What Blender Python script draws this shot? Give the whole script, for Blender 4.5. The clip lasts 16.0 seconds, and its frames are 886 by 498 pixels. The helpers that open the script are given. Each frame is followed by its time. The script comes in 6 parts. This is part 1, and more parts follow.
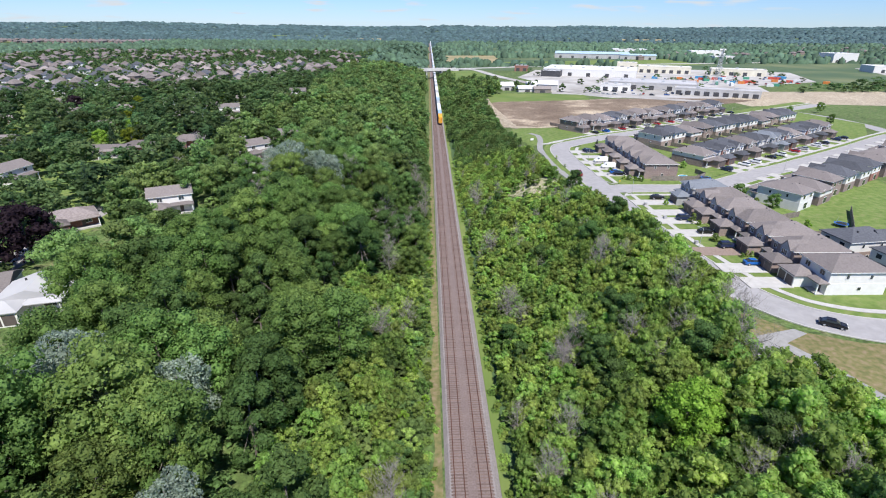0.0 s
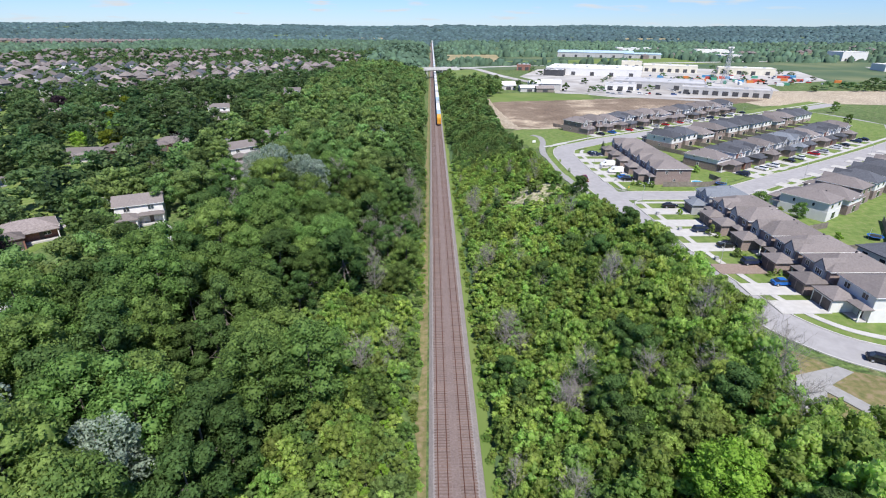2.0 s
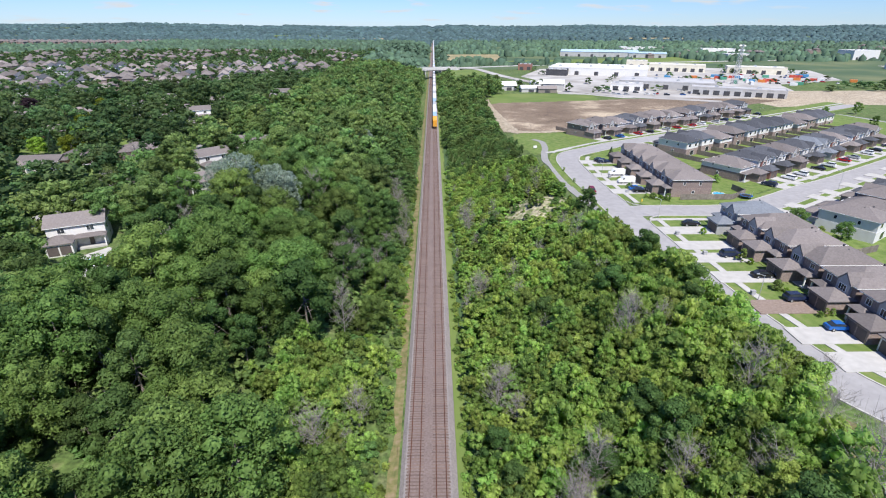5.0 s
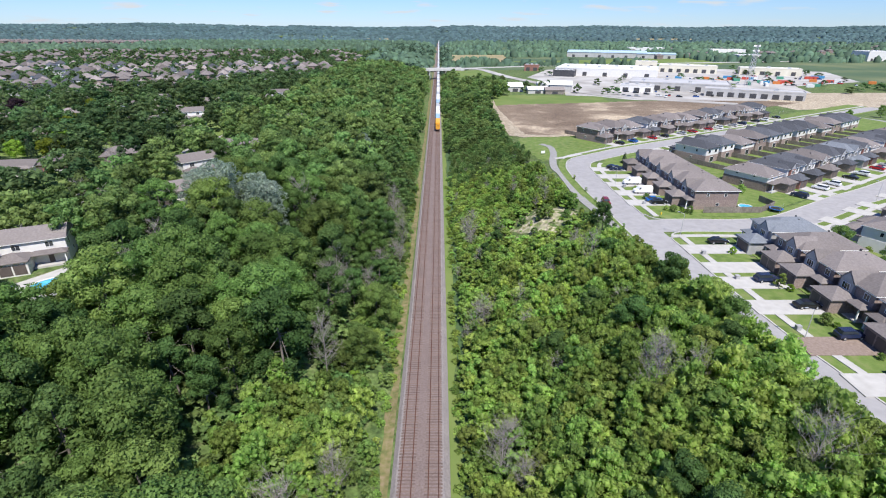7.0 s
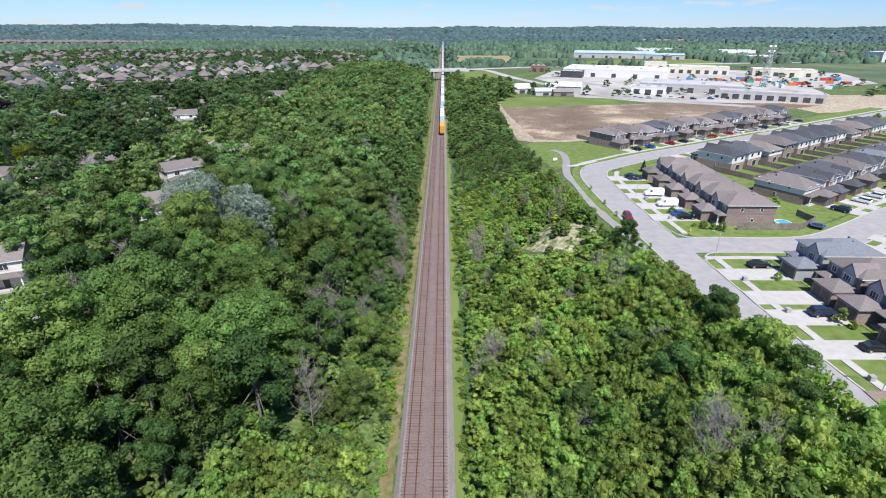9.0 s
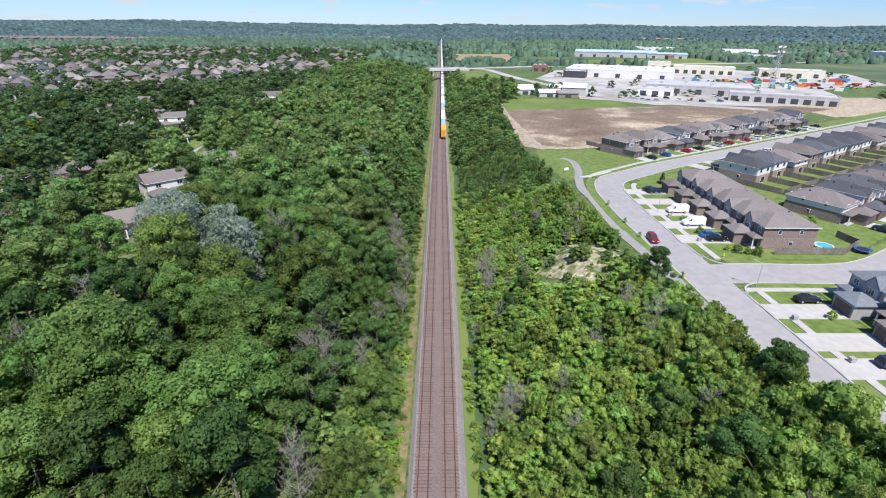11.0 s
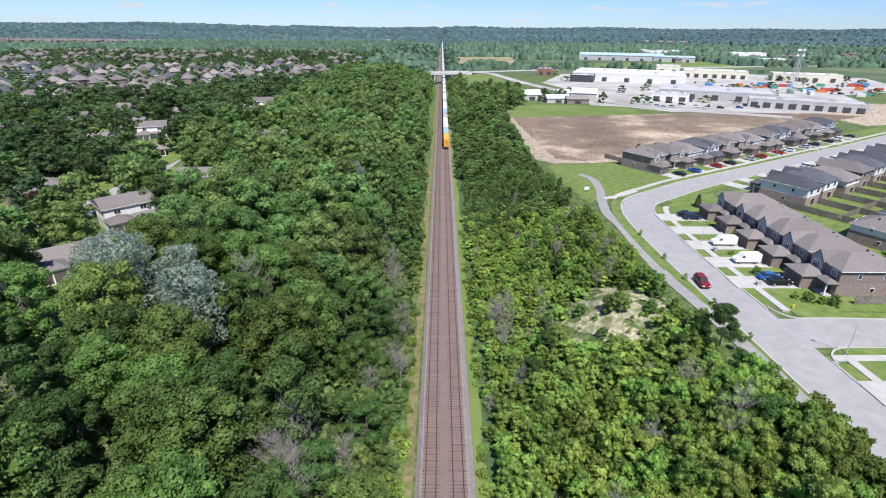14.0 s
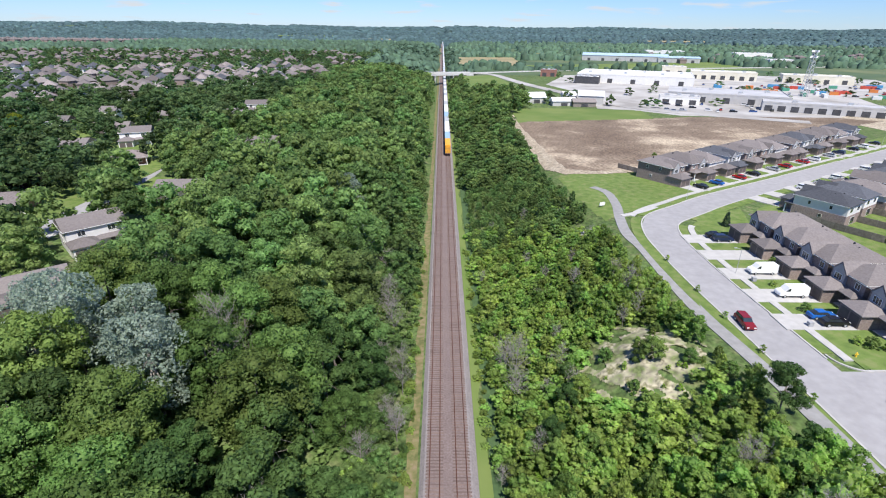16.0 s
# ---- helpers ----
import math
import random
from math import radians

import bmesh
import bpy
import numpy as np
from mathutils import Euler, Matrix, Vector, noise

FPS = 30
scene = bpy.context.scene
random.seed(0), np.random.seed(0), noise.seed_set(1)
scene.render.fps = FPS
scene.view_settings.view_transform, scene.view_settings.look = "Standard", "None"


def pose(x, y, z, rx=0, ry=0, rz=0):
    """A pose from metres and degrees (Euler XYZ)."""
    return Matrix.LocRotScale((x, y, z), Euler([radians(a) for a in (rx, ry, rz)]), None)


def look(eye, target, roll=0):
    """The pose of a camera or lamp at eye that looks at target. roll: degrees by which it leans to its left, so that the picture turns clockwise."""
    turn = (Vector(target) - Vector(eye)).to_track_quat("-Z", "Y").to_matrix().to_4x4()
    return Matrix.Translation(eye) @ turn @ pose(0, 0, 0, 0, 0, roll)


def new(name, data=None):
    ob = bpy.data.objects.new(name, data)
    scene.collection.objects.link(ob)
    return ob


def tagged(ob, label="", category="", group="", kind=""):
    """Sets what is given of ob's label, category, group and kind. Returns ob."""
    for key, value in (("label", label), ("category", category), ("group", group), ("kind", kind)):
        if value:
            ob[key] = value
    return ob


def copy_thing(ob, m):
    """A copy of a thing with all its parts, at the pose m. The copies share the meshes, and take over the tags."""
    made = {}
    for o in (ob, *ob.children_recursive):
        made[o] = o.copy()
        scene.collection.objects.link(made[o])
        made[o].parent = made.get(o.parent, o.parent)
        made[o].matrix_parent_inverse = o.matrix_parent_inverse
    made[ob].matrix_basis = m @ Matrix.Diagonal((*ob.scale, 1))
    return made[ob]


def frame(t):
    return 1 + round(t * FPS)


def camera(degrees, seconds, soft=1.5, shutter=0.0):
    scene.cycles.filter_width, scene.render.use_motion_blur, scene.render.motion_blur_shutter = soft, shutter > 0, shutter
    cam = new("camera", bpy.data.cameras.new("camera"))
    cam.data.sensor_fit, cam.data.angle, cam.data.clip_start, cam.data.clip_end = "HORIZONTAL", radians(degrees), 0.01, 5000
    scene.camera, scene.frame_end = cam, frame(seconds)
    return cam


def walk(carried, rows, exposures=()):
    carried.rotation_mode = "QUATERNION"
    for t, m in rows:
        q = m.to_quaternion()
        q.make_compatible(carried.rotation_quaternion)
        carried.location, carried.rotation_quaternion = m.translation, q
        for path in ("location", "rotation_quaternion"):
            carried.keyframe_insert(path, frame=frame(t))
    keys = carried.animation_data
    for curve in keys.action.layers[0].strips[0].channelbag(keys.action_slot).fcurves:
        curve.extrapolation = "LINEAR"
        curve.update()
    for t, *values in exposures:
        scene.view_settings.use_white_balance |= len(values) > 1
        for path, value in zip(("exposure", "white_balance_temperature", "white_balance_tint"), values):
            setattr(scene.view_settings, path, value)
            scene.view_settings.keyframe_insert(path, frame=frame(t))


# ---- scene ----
cam = camera(82.8, 16.0, soft=1.1)
PATH = [
    (0, (-1.722, -1.156, 65.645), (-1.667, 0.669, 64.829), 0.4),
    (0.5, (-1.085, 2.211, 65.142), (-1.033, 4.036, 64.325), 0.4),
    (1, (-0.352, 5.533, 64.72), (-0.303, 7.357, 63.902), 0.4),
    (1.5, (0.426, 9.025, 64.322), (0.474, 10.849, 63.504), 0.3),
    (2, (1.279, 12.539, 63.934), (1.324, 14.364, 63.117), 0.3),
    (2.5, (1.966, 15.91, 63.726), (2.009, 17.734, 62.908), 0.3),
    (3, (2.747, 19.497, 63.37), (2.787, 21.321, 62.552), 0.2),
    (3.5, (3.642, 22.868, 63.079), (3.681, 24.693, 62.261), 0.1),
    (4, (4.455, 26.342, 62.558), (4.492, 28.168, 61.742), 0.1),
    (6.5, (7.47, 43.445, 60.824), (7.495, 45.271, 60.009), 0.2),
    (7, (7.614, 47.013, 60.414), (7.63, 48.84, 59.601), 0.2),
    (7.5, (7.589, 50.672, 59.961), (7.599, 52.499, 59.148), 0.2),
    (8, (7.493, 54.267, 59.636), (7.498, 56.095, 58.824), 0.3),
    (8.5, (7.25, 57.813, 59.49), (7.253, 59.64, 58.678), 0.3),
    (9, (7.295, 61.27, 59.449), (7.297, 63.099, 58.638), 0.2),
    (11.5, (4.769, 79.009, 60.401), (4.783, 80.833, 59.581), 0.5),
    (12, (4.706, 82.699, 60.253), (4.718, 84.524, 59.436), 0.5),
    (12.5, (4.375, 86.47, 60.183), (4.388, 88.296, 59.366), 0.5),
    (13, (4.202, 90.304, 60.039), (4.215, 92.13, 59.224), 0.5),
    (13.5, (4.063, 94.112, 59.831), (4.076, 95.94, 59.018), 0.5),
    (14, (4.006, 97.85, 59.699), (4.017, 99.679, 58.888), 0.5),
    (14.5, (3.889, 101.479, 59.821), (3.9, 103.307, 59.01), 0.5),
    (15, (3.67, 105.334, 59.826), (3.683, 107.162, 59.014), 0.6),
    (15.5, (3.608, 109.0, 59.807), (3.619, 110.828, 58.996), 0.5),
    (16, (3.426, 112.672, 59.816), (3.437, 114.5, 59.004), 0.6),
]
walk(cam, [(t, look(eye, target, roll)) for t, eye, target, roll in PATH])

# ---- light ----
SUN_AZ, SUN_EL = 165.0, 58.0      # degrees clockwise from +y, and above the horizon
world = bpy.data.worlds.new("sky")
scene.world = world
world.use_nodes = True
wn, wl = world.node_tree.nodes, world.node_tree.links
wn.clear()
sky = wn.new("ShaderNodeTexSky")
sky.sky_type, sky.sun_disc = "NISHITA", False
sky.sun_elevation, sky.sun_rotation = radians(SUN_EL), radians(SUN_AZ)
sky.air_density, sky.dust_density, sky.ozone_density = 1.0, 0.0, 3.0
coord = wn.new("ShaderNodeTexCoord")
stretch = wn.new("ShaderNodeMapping")
stretch.inputs["Scale"].default_value = (11, 11, 75)
puffs = wn.new("ShaderNodeTexNoise")
puffs.inputs["Scale"].default_value, puffs.inputs["Detail"].default_value = 1.0, 6
ramp = wn.new("ShaderNodeValToRGB")
ramp.color_ramp.elements[0].position, ramp.color_ramp.elements[1].position = 0.57, 0.7
mixc = wn.new("ShaderNodeMixRGB")
mixc.inputs[2].default_value = (5.2, 5.6, 6.1, 1)
back = wn.new("ShaderNodeBackground")
back.inputs["Strength"].default_value = 0.1
wout = wn.new("ShaderNodeOutputWorld")
wl.new(coord.outputs["Generated"], stretch.inputs["Vector"])
wl.new(stretch.outputs["Vector"], puffs.inputs["Vector"])
wl.new(puffs.outputs["Fac"], ramp.inputs["Fac"])
wl.new(ramp.outputs["Color"], mixc.inputs["Fac"])
clearsky = wn.new("ShaderNodeMixRGB")
clearsky.blend_type = "MULTIPLY"
clearsky.inputs["Fac"].default_value = 1.0
clearsky.inputs[2].default_value = (0.48, 0.67, 1.1, 1)
wl.new(sky.outputs["Color"], clearsky.inputs[1])
wl.new(clearsky.outputs["Color"], mixc.inputs[1])
wl.new(mixc.outputs["Color"], back.inputs["Color"])
wl.new(back.outputs["Background"], wout.inputs["Surface"])

sun = new("sun", bpy.data.lights.new("sun", "SUN"))
sun.data.energy, sun.data.angle, sun.data.color = 5.0, radians(0.5), (1.0, 0.96, 0.9)
az, el = radians(SUN_AZ), radians(SUN_EL)
sun.matrix_world = look((0, 0, 0), (-math.sin(az) * math.cos(el), -math.cos(az) * math.cos(el), -math.sin(el)))
scene.view_settings.exposure = 0.44


# ---- materials ----
def material(name, colors, scale=1.0, rough=0.85, bump=0.0, bump_scale=None, metal=0.0, spec=0.3, big=0.0,
             object_random=0.0, island_random=0.0, tint=False, translucent=0.0, positions=(0.3, 0.7), hue=0.0, grain=0.0, grain_amount=0.45):
    """A surface with noise between colours at a real-world scale (features per metre), a second larger scale, and bump."""
    m = bpy.data.materials.new(name)
    m.use_nodes = True
    n, l = m.node_tree.nodes, m.node_tree.links
    bsdf = n["Principled BSDF"]
    bsdf.inputs["Roughness"].default_value = rough
    bsdf.inputs["Metallic"].default_value = metal
    bsdf.inputs["Specular IOR Level"].default_value = spec
    geo = n.new("ShaderNodeNewGeometry")
    tex = n.new("ShaderNodeTexNoise")
    tex.inputs["Scale"].default_value, tex.inputs["Detail"].default_value = scale, 5
    l.new(geo.outputs["Position"], tex.inputs["Vector"])
    cr = n.new("ShaderNodeValToRGB")
    els = cr.color_ramp.elements
    els[0].position, els[1].position = positions
    els[0].color, els[1].color = (*colors[0], 1), (*colors[-1], 1)
    for k, c in enumerate(colors[1:-1]):
        e = els.new(positions[0] + (positions[1] - positions[0]) * (k + 1) / (len(colors) - 1))
        e.color = (*c, 1)
    l.new(tex.outputs["Fac"], cr.inputs["Fac"])
    col = cr.outputs["Color"]

    def scaled(col, fac_socket, low, high):
        mr = n.new("ShaderNodeMapRange")
        mr.inputs["To Min"].default_value, mr.inputs["To Max"].default_value = low, high
        l.new(fac_socket, mr.inputs["Value"])
        hsv = n.new("ShaderNodeHueSaturation")
        l.new(mr.outputs["Result"], hsv.inputs["Value"])
        l.new(col, hsv.inputs["Color"])
        return hsv

    if grain:
        t3 = n.new("ShaderNodeTexNoise")
        t3.inputs["Scale"].default_value, t3.inputs["Detail"].default_value = grain, 3
        l.new(geo.outputs["Position"], t3.inputs["Vector"])
        mr3 = n.new("ShaderNodeMapRange")
        mr3.inputs["From Min"].default_value, mr3.inputs["From Max"].default_value = 0.32, 0.68
        l.new(t3.outputs["Fac"], mr3.inputs["Value"])
        h = scaled(col, mr3.outputs["Result"], 1 - grain_amount, 1 + 0.85 * grain_amount)
        col = h.outputs["Color"]
    if big:
        t2 = n.new("ShaderNodeTexNoise")
        t2.inputs["Scale"].default_value, t2.inputs["Detail"].default_value = scale * 0.08, 4
        l.new(geo.outputs["Position"], t2.inputs["Vector"])
        h = scaled(col, t2.outputs["Fac"], 1 - big, 1 + big)
        h.inputs["Saturation"].default_value = 1
        col = h.outputs["Color"]
    if island_random:
        h = scaled(col, geo.outputs["Random Per Island"], 1 - island_random, 1 + island_random)
        col = h.outputs["Color"]
    rnd = None
    if object_random:
        oi = n.new("ShaderNodeObjectInfo")
        rnd = oi.outputs["Random"]
    if tint:
        at = n.new("ShaderNodeAttribute")
        at.attribute_name = "tint"
        rnd = at.outputs["Fac"]
    if rnd is not None:
        amount = object_random or 0.4
        h = scaled(col, rnd, 1 - amount, 1 + amount)
        if hue:
            sc = n.new("ShaderNodeMath")
            sc.operation = "MULTIPLY"
            sc.inputs[1].default_value = 7.31
            fr = n.new("ShaderNodeMath")
            fr.operation = "FRACT"
            mr = n.new("ShaderNodeMapRange")
            mr.inputs["To Min"].default_value, mr.inputs["To Max"].default_value = 0.5 - hue, 0.5 + hue * 0.3
            l.new(rnd, sc.inputs[0])
            l.new(sc.outputs[0], fr.inputs[0])
            l.new(fr.outputs[0], mr.inputs["Value"])
            l.new(mr.outputs["Result"], h.inputs["Hue"])
        col = h.outputs["Color"]
    l.new(col, bsdf.inputs["Base Color"])
    if bump:
        bt = n.new("ShaderNodeTexNoise")
        bt.inputs["Scale"].default_value, bt.inputs["Detail"].default_value = bump_scale or scale * 3, 4
        l.new(geo.outputs["Position"], bt.inputs["Vector"])
        b = n.new("ShaderNodeBump")
        b.inputs["Strength"].default_value, b.inputs["Distance"].default_value = bump, 0.1
        l.new(bt.outputs["Fac"], b.inputs["Height"])
        l.new(b.outputs["Normal"], bsdf.inputs["Normal"])
    if translucent:
        tr = n.new("ShaderNodeBsdfTranslucent")
        l.new(col, tr.inputs["Color"])
        mx = n.new("ShaderNodeMixShader")
        mx.inputs["Fac"].default_value = translucent
        l.new(bsdf.outputs["BSDF"], mx.inputs[1])
        l.new(tr.outputs["BSDF"], mx.inputs[2])
        l.new(mx.outputs["Shader"], n["Material Output"].inputs["Surface"])
    return m


LEAF_KW = dict(scale=0.35, rough=0.65, spec=0.15, island_random=0.2, translucent=0.5, grain=1.6, grain_amount=0.24, bump=0.35, bump_scale=5.0)
M = {
    "ground": material("undergrowth", [(0.055, 0.09, 0.028), (0.095, 0.145, 0.042), (0.14, 0.15, 0.07)], 0.4, 0.95, 0.9, 1.5, big=0.3, grain=1.3),
    "farground": material("far_fields", [(0.05, 0.09, 0.05), (0.08, 0.12, 0.06), (0.15, 0.17, 0.085)], 0.012, 0.95, big=0.25),
    "grass": material("lawn", [(0.09, 0.14, 0.032), (0.13, 0.19, 0.045), (0.18, 0.205, 0.075)], 0.5, 0.9, 0.4, 12, big=0.2),
    "verge": material("dry_verge_grass", [(0.1, 0.115, 0.04), (0.17, 0.155, 0.065), (0.25, 0.19, 0.12)], 0.9, 0.95, 0.5, 5, big=0.3),
    "ditch": material("wet_ditch_grass", [(0.05, 0.09, 0.035), (0.07, 0.12, 0.045)], 0.8, 0.9, 0.4, 5),
    "ballast": material("rust_stained_ballast", [(0.15, 0.112, 0.103), (0.185, 0.142, 0.132), (0.22, 0.175, 0.165)], 3.0, 0.95, 0.8, 14, big=0.2),
    "shoulder": material("grey_ballast_shoulder", [(0.2, 0.18, 0.178), (0.28, 0.25, 0.245)], 3.0, 0.95, 0.8, 14, big=0.15),
    "tie": material("weathered_timber", [(0.14, 0.098, 0.084), (0.185, 0.132, 0.115)], 1.2, 0.9, object_random=0.22, island_random=0.16),
    "rail": material("rusted_steel", [(0.12, 0.05, 0.035), (0.2, 0.1, 0.07)], 3.0, 0.5, metal=0.5),
    "asphalt": material("pale_asphalt", [(0.28, 0.272, 0.275), (0.335, 0.327, 0.33)], 0.6, 0.9, 0.2, 8, big=0.1),
    "path": material("grey_path_asphalt", [(0.24, 0.235, 0.23), (0.3, 0.295, 0.29)], 0.8, 0.9, 0.2, 8, big=0.1),
    "concrete": material("pale_concrete", [(0.38, 0.368, 0.35), (0.46, 0.448, 0.43)], 0.7, 0.85, 0.1, 9, big=0.1),
    "paver": material("brown_pavers", [(0.2, 0.15, 0.12), (0.28, 0.22, 0.19)], 2.0, 0.85, 0.3, 9),
    "gravel": material("pale_gravel_lot", [(0.28, 0.265, 0.245), (0.38, 0.365, 0.345), (0.46, 0.445, 0.43)], 0.05, 0.95, 0.2, 3, big=0.15),
    "soil": material("bare_field_soil", [(0.15, 0.11, 0.078), (0.21, 0.16, 0.115), (0.45, 0.37, 0.27)], 0.045, 0.95, 0.8, 0.9, big=0.25, positions=(0.36, 0.68), grain=1.1),
    "sand": material("eroded_sand", [(0.2, 0.2, 0.09), (0.4, 0.36, 0.26), (0.15, 0.18, 0.07)], 0.4, 0.95, 0.9, 1.6, big=0.2, positions=(0.34, 0.6), grain=1.6),
    "palesoil": material("pale_dry_soil", [(0.3, 0.245, 0.175), (0.44, 0.38, 0.29)], 0.4, 0.95, 0.5, 2.0, big=0.25, grain=1.2),
    "stubble": material("tan_hay_field", [(0.22, 0.2, 0.1), (0.34, 0.28, 0.17)], 0.03, 0.95, big=0.2),
    "meadow": material("mown_meadow", [(0.1, 0.16, 0.035), (0.16, 0.2, 0.06)], 0.05, 0.95, big=0.2),
    "brick": material("brown_brick", [(0.2, 0.15, 0.135), (0.31, 0.25, 0.225)], 3.0, 0.9, 0.3, 14, big=0.12, object_random=0.15),
    "redbrick": material("red_brick", [(0.22, 0.1, 0.08), (0.32, 0.17, 0.14)], 3.0, 0.9, 0.3, 14, big=0.12),
    "siding": material("pale_siding", [(0.62, 0.61, 0.59), (0.7, 0.69, 0.67)], 0.8, 0.7, 0.05, 6, object_random=0.1),
    "greysiding": material("grey_siding", [(0.3, 0.3, 0.31), (0.38, 0.38, 0.39)], 0.8, 0.75, 0.05, 6),
    "roof": material("brown_grey_shingle", [(0.15, 0.132, 0.128), (0.2, 0.178, 0.172)], 2.5, 0.9, 0.4, 9, big=0.12, object_random=0.18),
    "roofdark": material("charcoal_shingle", [(0.06, 0.064, 0.075), (0.095, 0.1, 0.115)], 2.5, 0.9, 0.4, 9, big=0.12, object_random=0.2),
    "roofblue": material("blue_grey_shingle", [(0.14, 0.155, 0.18), (0.19, 0.21, 0.24)], 2.5, 0.9, 0.4, 9, big=0.1),
    "rooftan": material("mixed_suburb_shingle", [(0.16, 0.138, 0.13), (0.25, 0.222, 0.212)], 2.0, 0.9, object_random=0.45, hue=0.02),
    "garagedoor": material("dark_brown_garage_door", [(0.09, 0.075, 0.07), (0.12, 0.1, 0.095)], 1.0, 0.6),
    "trim": material("white_trim", [(0.7, 0.7, 0.68), (0.8, 0.8, 0.78)], 1.0, 0.6),
    "glass": material("dark_window_glass", [(0.02, 0.025, 0.03), (0.04, 0.05, 0.06)], 0.5, 0.08, spec=0.8),
    "fence": material("weathered_fence_boards", [(0.16, 0.14, 0.12), (0.26, 0.23, 0.2)], 1.5, 0.9, object_random=0.2),
    "bark": material("grey_bark", [(0.12, 0.1, 0.085), (0.22, 0.2, 0.18)], 2.0, 0.9, 0.5, 8),
    "palebark": material("pale_dead_bark", [(0.2, 0.18, 0.165), (0.34, 0.315, 0.295)], 2.0, 0.9, 0.3, 8),
    "leaf": material("green_leaves", [(0.112, 0.205, 0.053), (0.19, 0.302, 0.085)], object_random=0.33, hue=0.028, **LEAF_KW),
    "leafbright": material("bright_green_leaves", [(0.2, 0.35, 0.048), (0.29, 0.46, 0.075)], object_random=0.15, hue=0.01, **LEAF_KW),
    "leafdark": material("deep_green_leaves", [(0.075, 0.15, 0.045), (0.125, 0.22, 0.068)], object_random=0.25, hue=0.02, **LEAF_KW),
    "leafgrey": material("silver_poplar_leaves", [(0.24, 0.32, 0.24), (0.38, 0.45, 0.36)], object_random=0.15, **LEAF_KW),
    "leafpurple": material("dark_purple_leaves", [(0.03, 0.018, 0.028), (0.055, 0.035, 0.045)], object_random=0.2, **LEAF_KW),
    "leafyellow": material("yellow_green_leaves", [(0.15, 0.2, 0.02), (0.22, 0.26, 0.03)], object_random=0.15, **LEAF_KW),
    "needle": material("blue_green_needles", [(0.03, 0.06, 0.035), (0.06, 0.1, 0.06)], object_random=0.3, **LEAF_KW),
    "bush": material("shrub_leaves", [(0.21, 0.33, 0.08), (0.33, 0.47, 0.13)], object_random=0.35, hue=0.03, **LEAF_KW),
    "wood": material("mixed_woodland_leaves", [(0.117, 0.215, 0.065), (0.2, 0.32, 0.106)], tint=True, object_random=0.42, hue=0.035, **LEAF_KW),
    "thicket": material("young_thicket_leaves", [(0.225, 0.37, 0.088), (0.35, 0.51, 0.145)], tint=True, object_random=0.4, hue=0.035, **{**LEAF_KW, "translucent": 0.64}),
    # far foliage: aerial haze is painted into the blue-green base colour
    "farwoodhaze": material("hazed_distant_woodland_leaves", [(0.044, 0.082, 0.088), (0.066, 0.108, 0.114)], 0.05, 0.8, grain=0.05, grain_amount=0.25, tint=True, object_random=0.22, hue=0.02, island_random=0.08),
    "gardenleaf": material("garden_tree_leaves", [(0.075, 0.15, 0.055), (0.13, 0.22, 0.085)], tint=True, object_random=0.45, hue=0.04, **LEAF_KW),
    # a weaker, greener step of the same haze in the leaf colour
    "midwoodhaze": material("hazed_mid_distance_woodland_leaves", [(0.052, 0.1, 0.066), (0.082, 0.136, 0.086)], 0.05, 0.8, grain=0.12, grain_amount=0.25, tint=True, object_random=0.3, hue=0.03, island_random=0.1),
    "steelwhite": material("white_metal_roofing", [(0.55, 0.56, 0.57), (0.68, 0.68, 0.68)], 0.08, 0.6, big=0.1),
    "steelgrey": material("grey_flat_roofing", [(0.36, 0.36, 0.37), (0.46, 0.46, 0.47)], 0.08, 0.8, big=0.12),
    "steelblue": material("pale_blue_metal_roofing", [(0.3, 0.42, 0.55), (0.42, 0.54, 0.66)], 0.05, 0.6, big=0.1),
    "cream": material("cream_cladding", [(0.6, 0.56, 0.45), (0.7, 0.66, 0.55)], 0.2, 0.8),
    "wallgrey": material("grey_block_wall", [(0.4, 0.39, 0.38), (0.5, 0.49, 0.48)], 0.3, 0.9, big=0.1),
    "bridge": material("bridge_concrete", [(0.45, 0.44, 0.42), (0.58, 0.57, 0.55)], 0.3, 0.85, 0.1, 3, big=0.12),
    "darksteel": material("dark_steel", [(0.06, 0.06, 0.065), (0.1, 0.1, 0.105)], 0.5, 0.6, metal=0.3),
    "galv": material("galvanised_steel", [(0.4, 0.41, 0.42), (0.52, 0.53, 0.54)], 1.0, 0.5, metal=0.4),
    "rubber": material("tyre_rubber", [(0.02, 0.02, 0.02), (0.03, 0.03, 0.03)], 2.0, 0.85),
    "water": material("pool_water", [(0.05, 0.38, 0.6), (0.1, 0.5, 0.7)], 0.6, 0.05, 0.2, 2, spec=0.6),
    "yellow": material("yellow_paint", [(0.65, 0.4, 0.03), (0.75, 0.5, 0.05)], 0.6, 0.5),
    "orange": material("orange_yellow_paint", [(0.7, 0.3, 0.03), (0.8, 0.42, 0.05)], 0.4, 0.55, big=0.1),
    "canvas": material("white_canvas", [(0.65, 0.62, 0.6), (0.75, 0.72, 0.7)], 0.6, 0.8),
    "solar": material("solar_cells", [(0.01, 0.02, 0.07), (0.02, 0.035, 0.11)], 2.0, 0.2, spec=0.6),
}


def paint(name, c, rough=0.25, metal=0.0):
    return material(name, [tuple(v * 0.9 for v in c), c], 0.7, rough, spec=0.5, metal=metal)


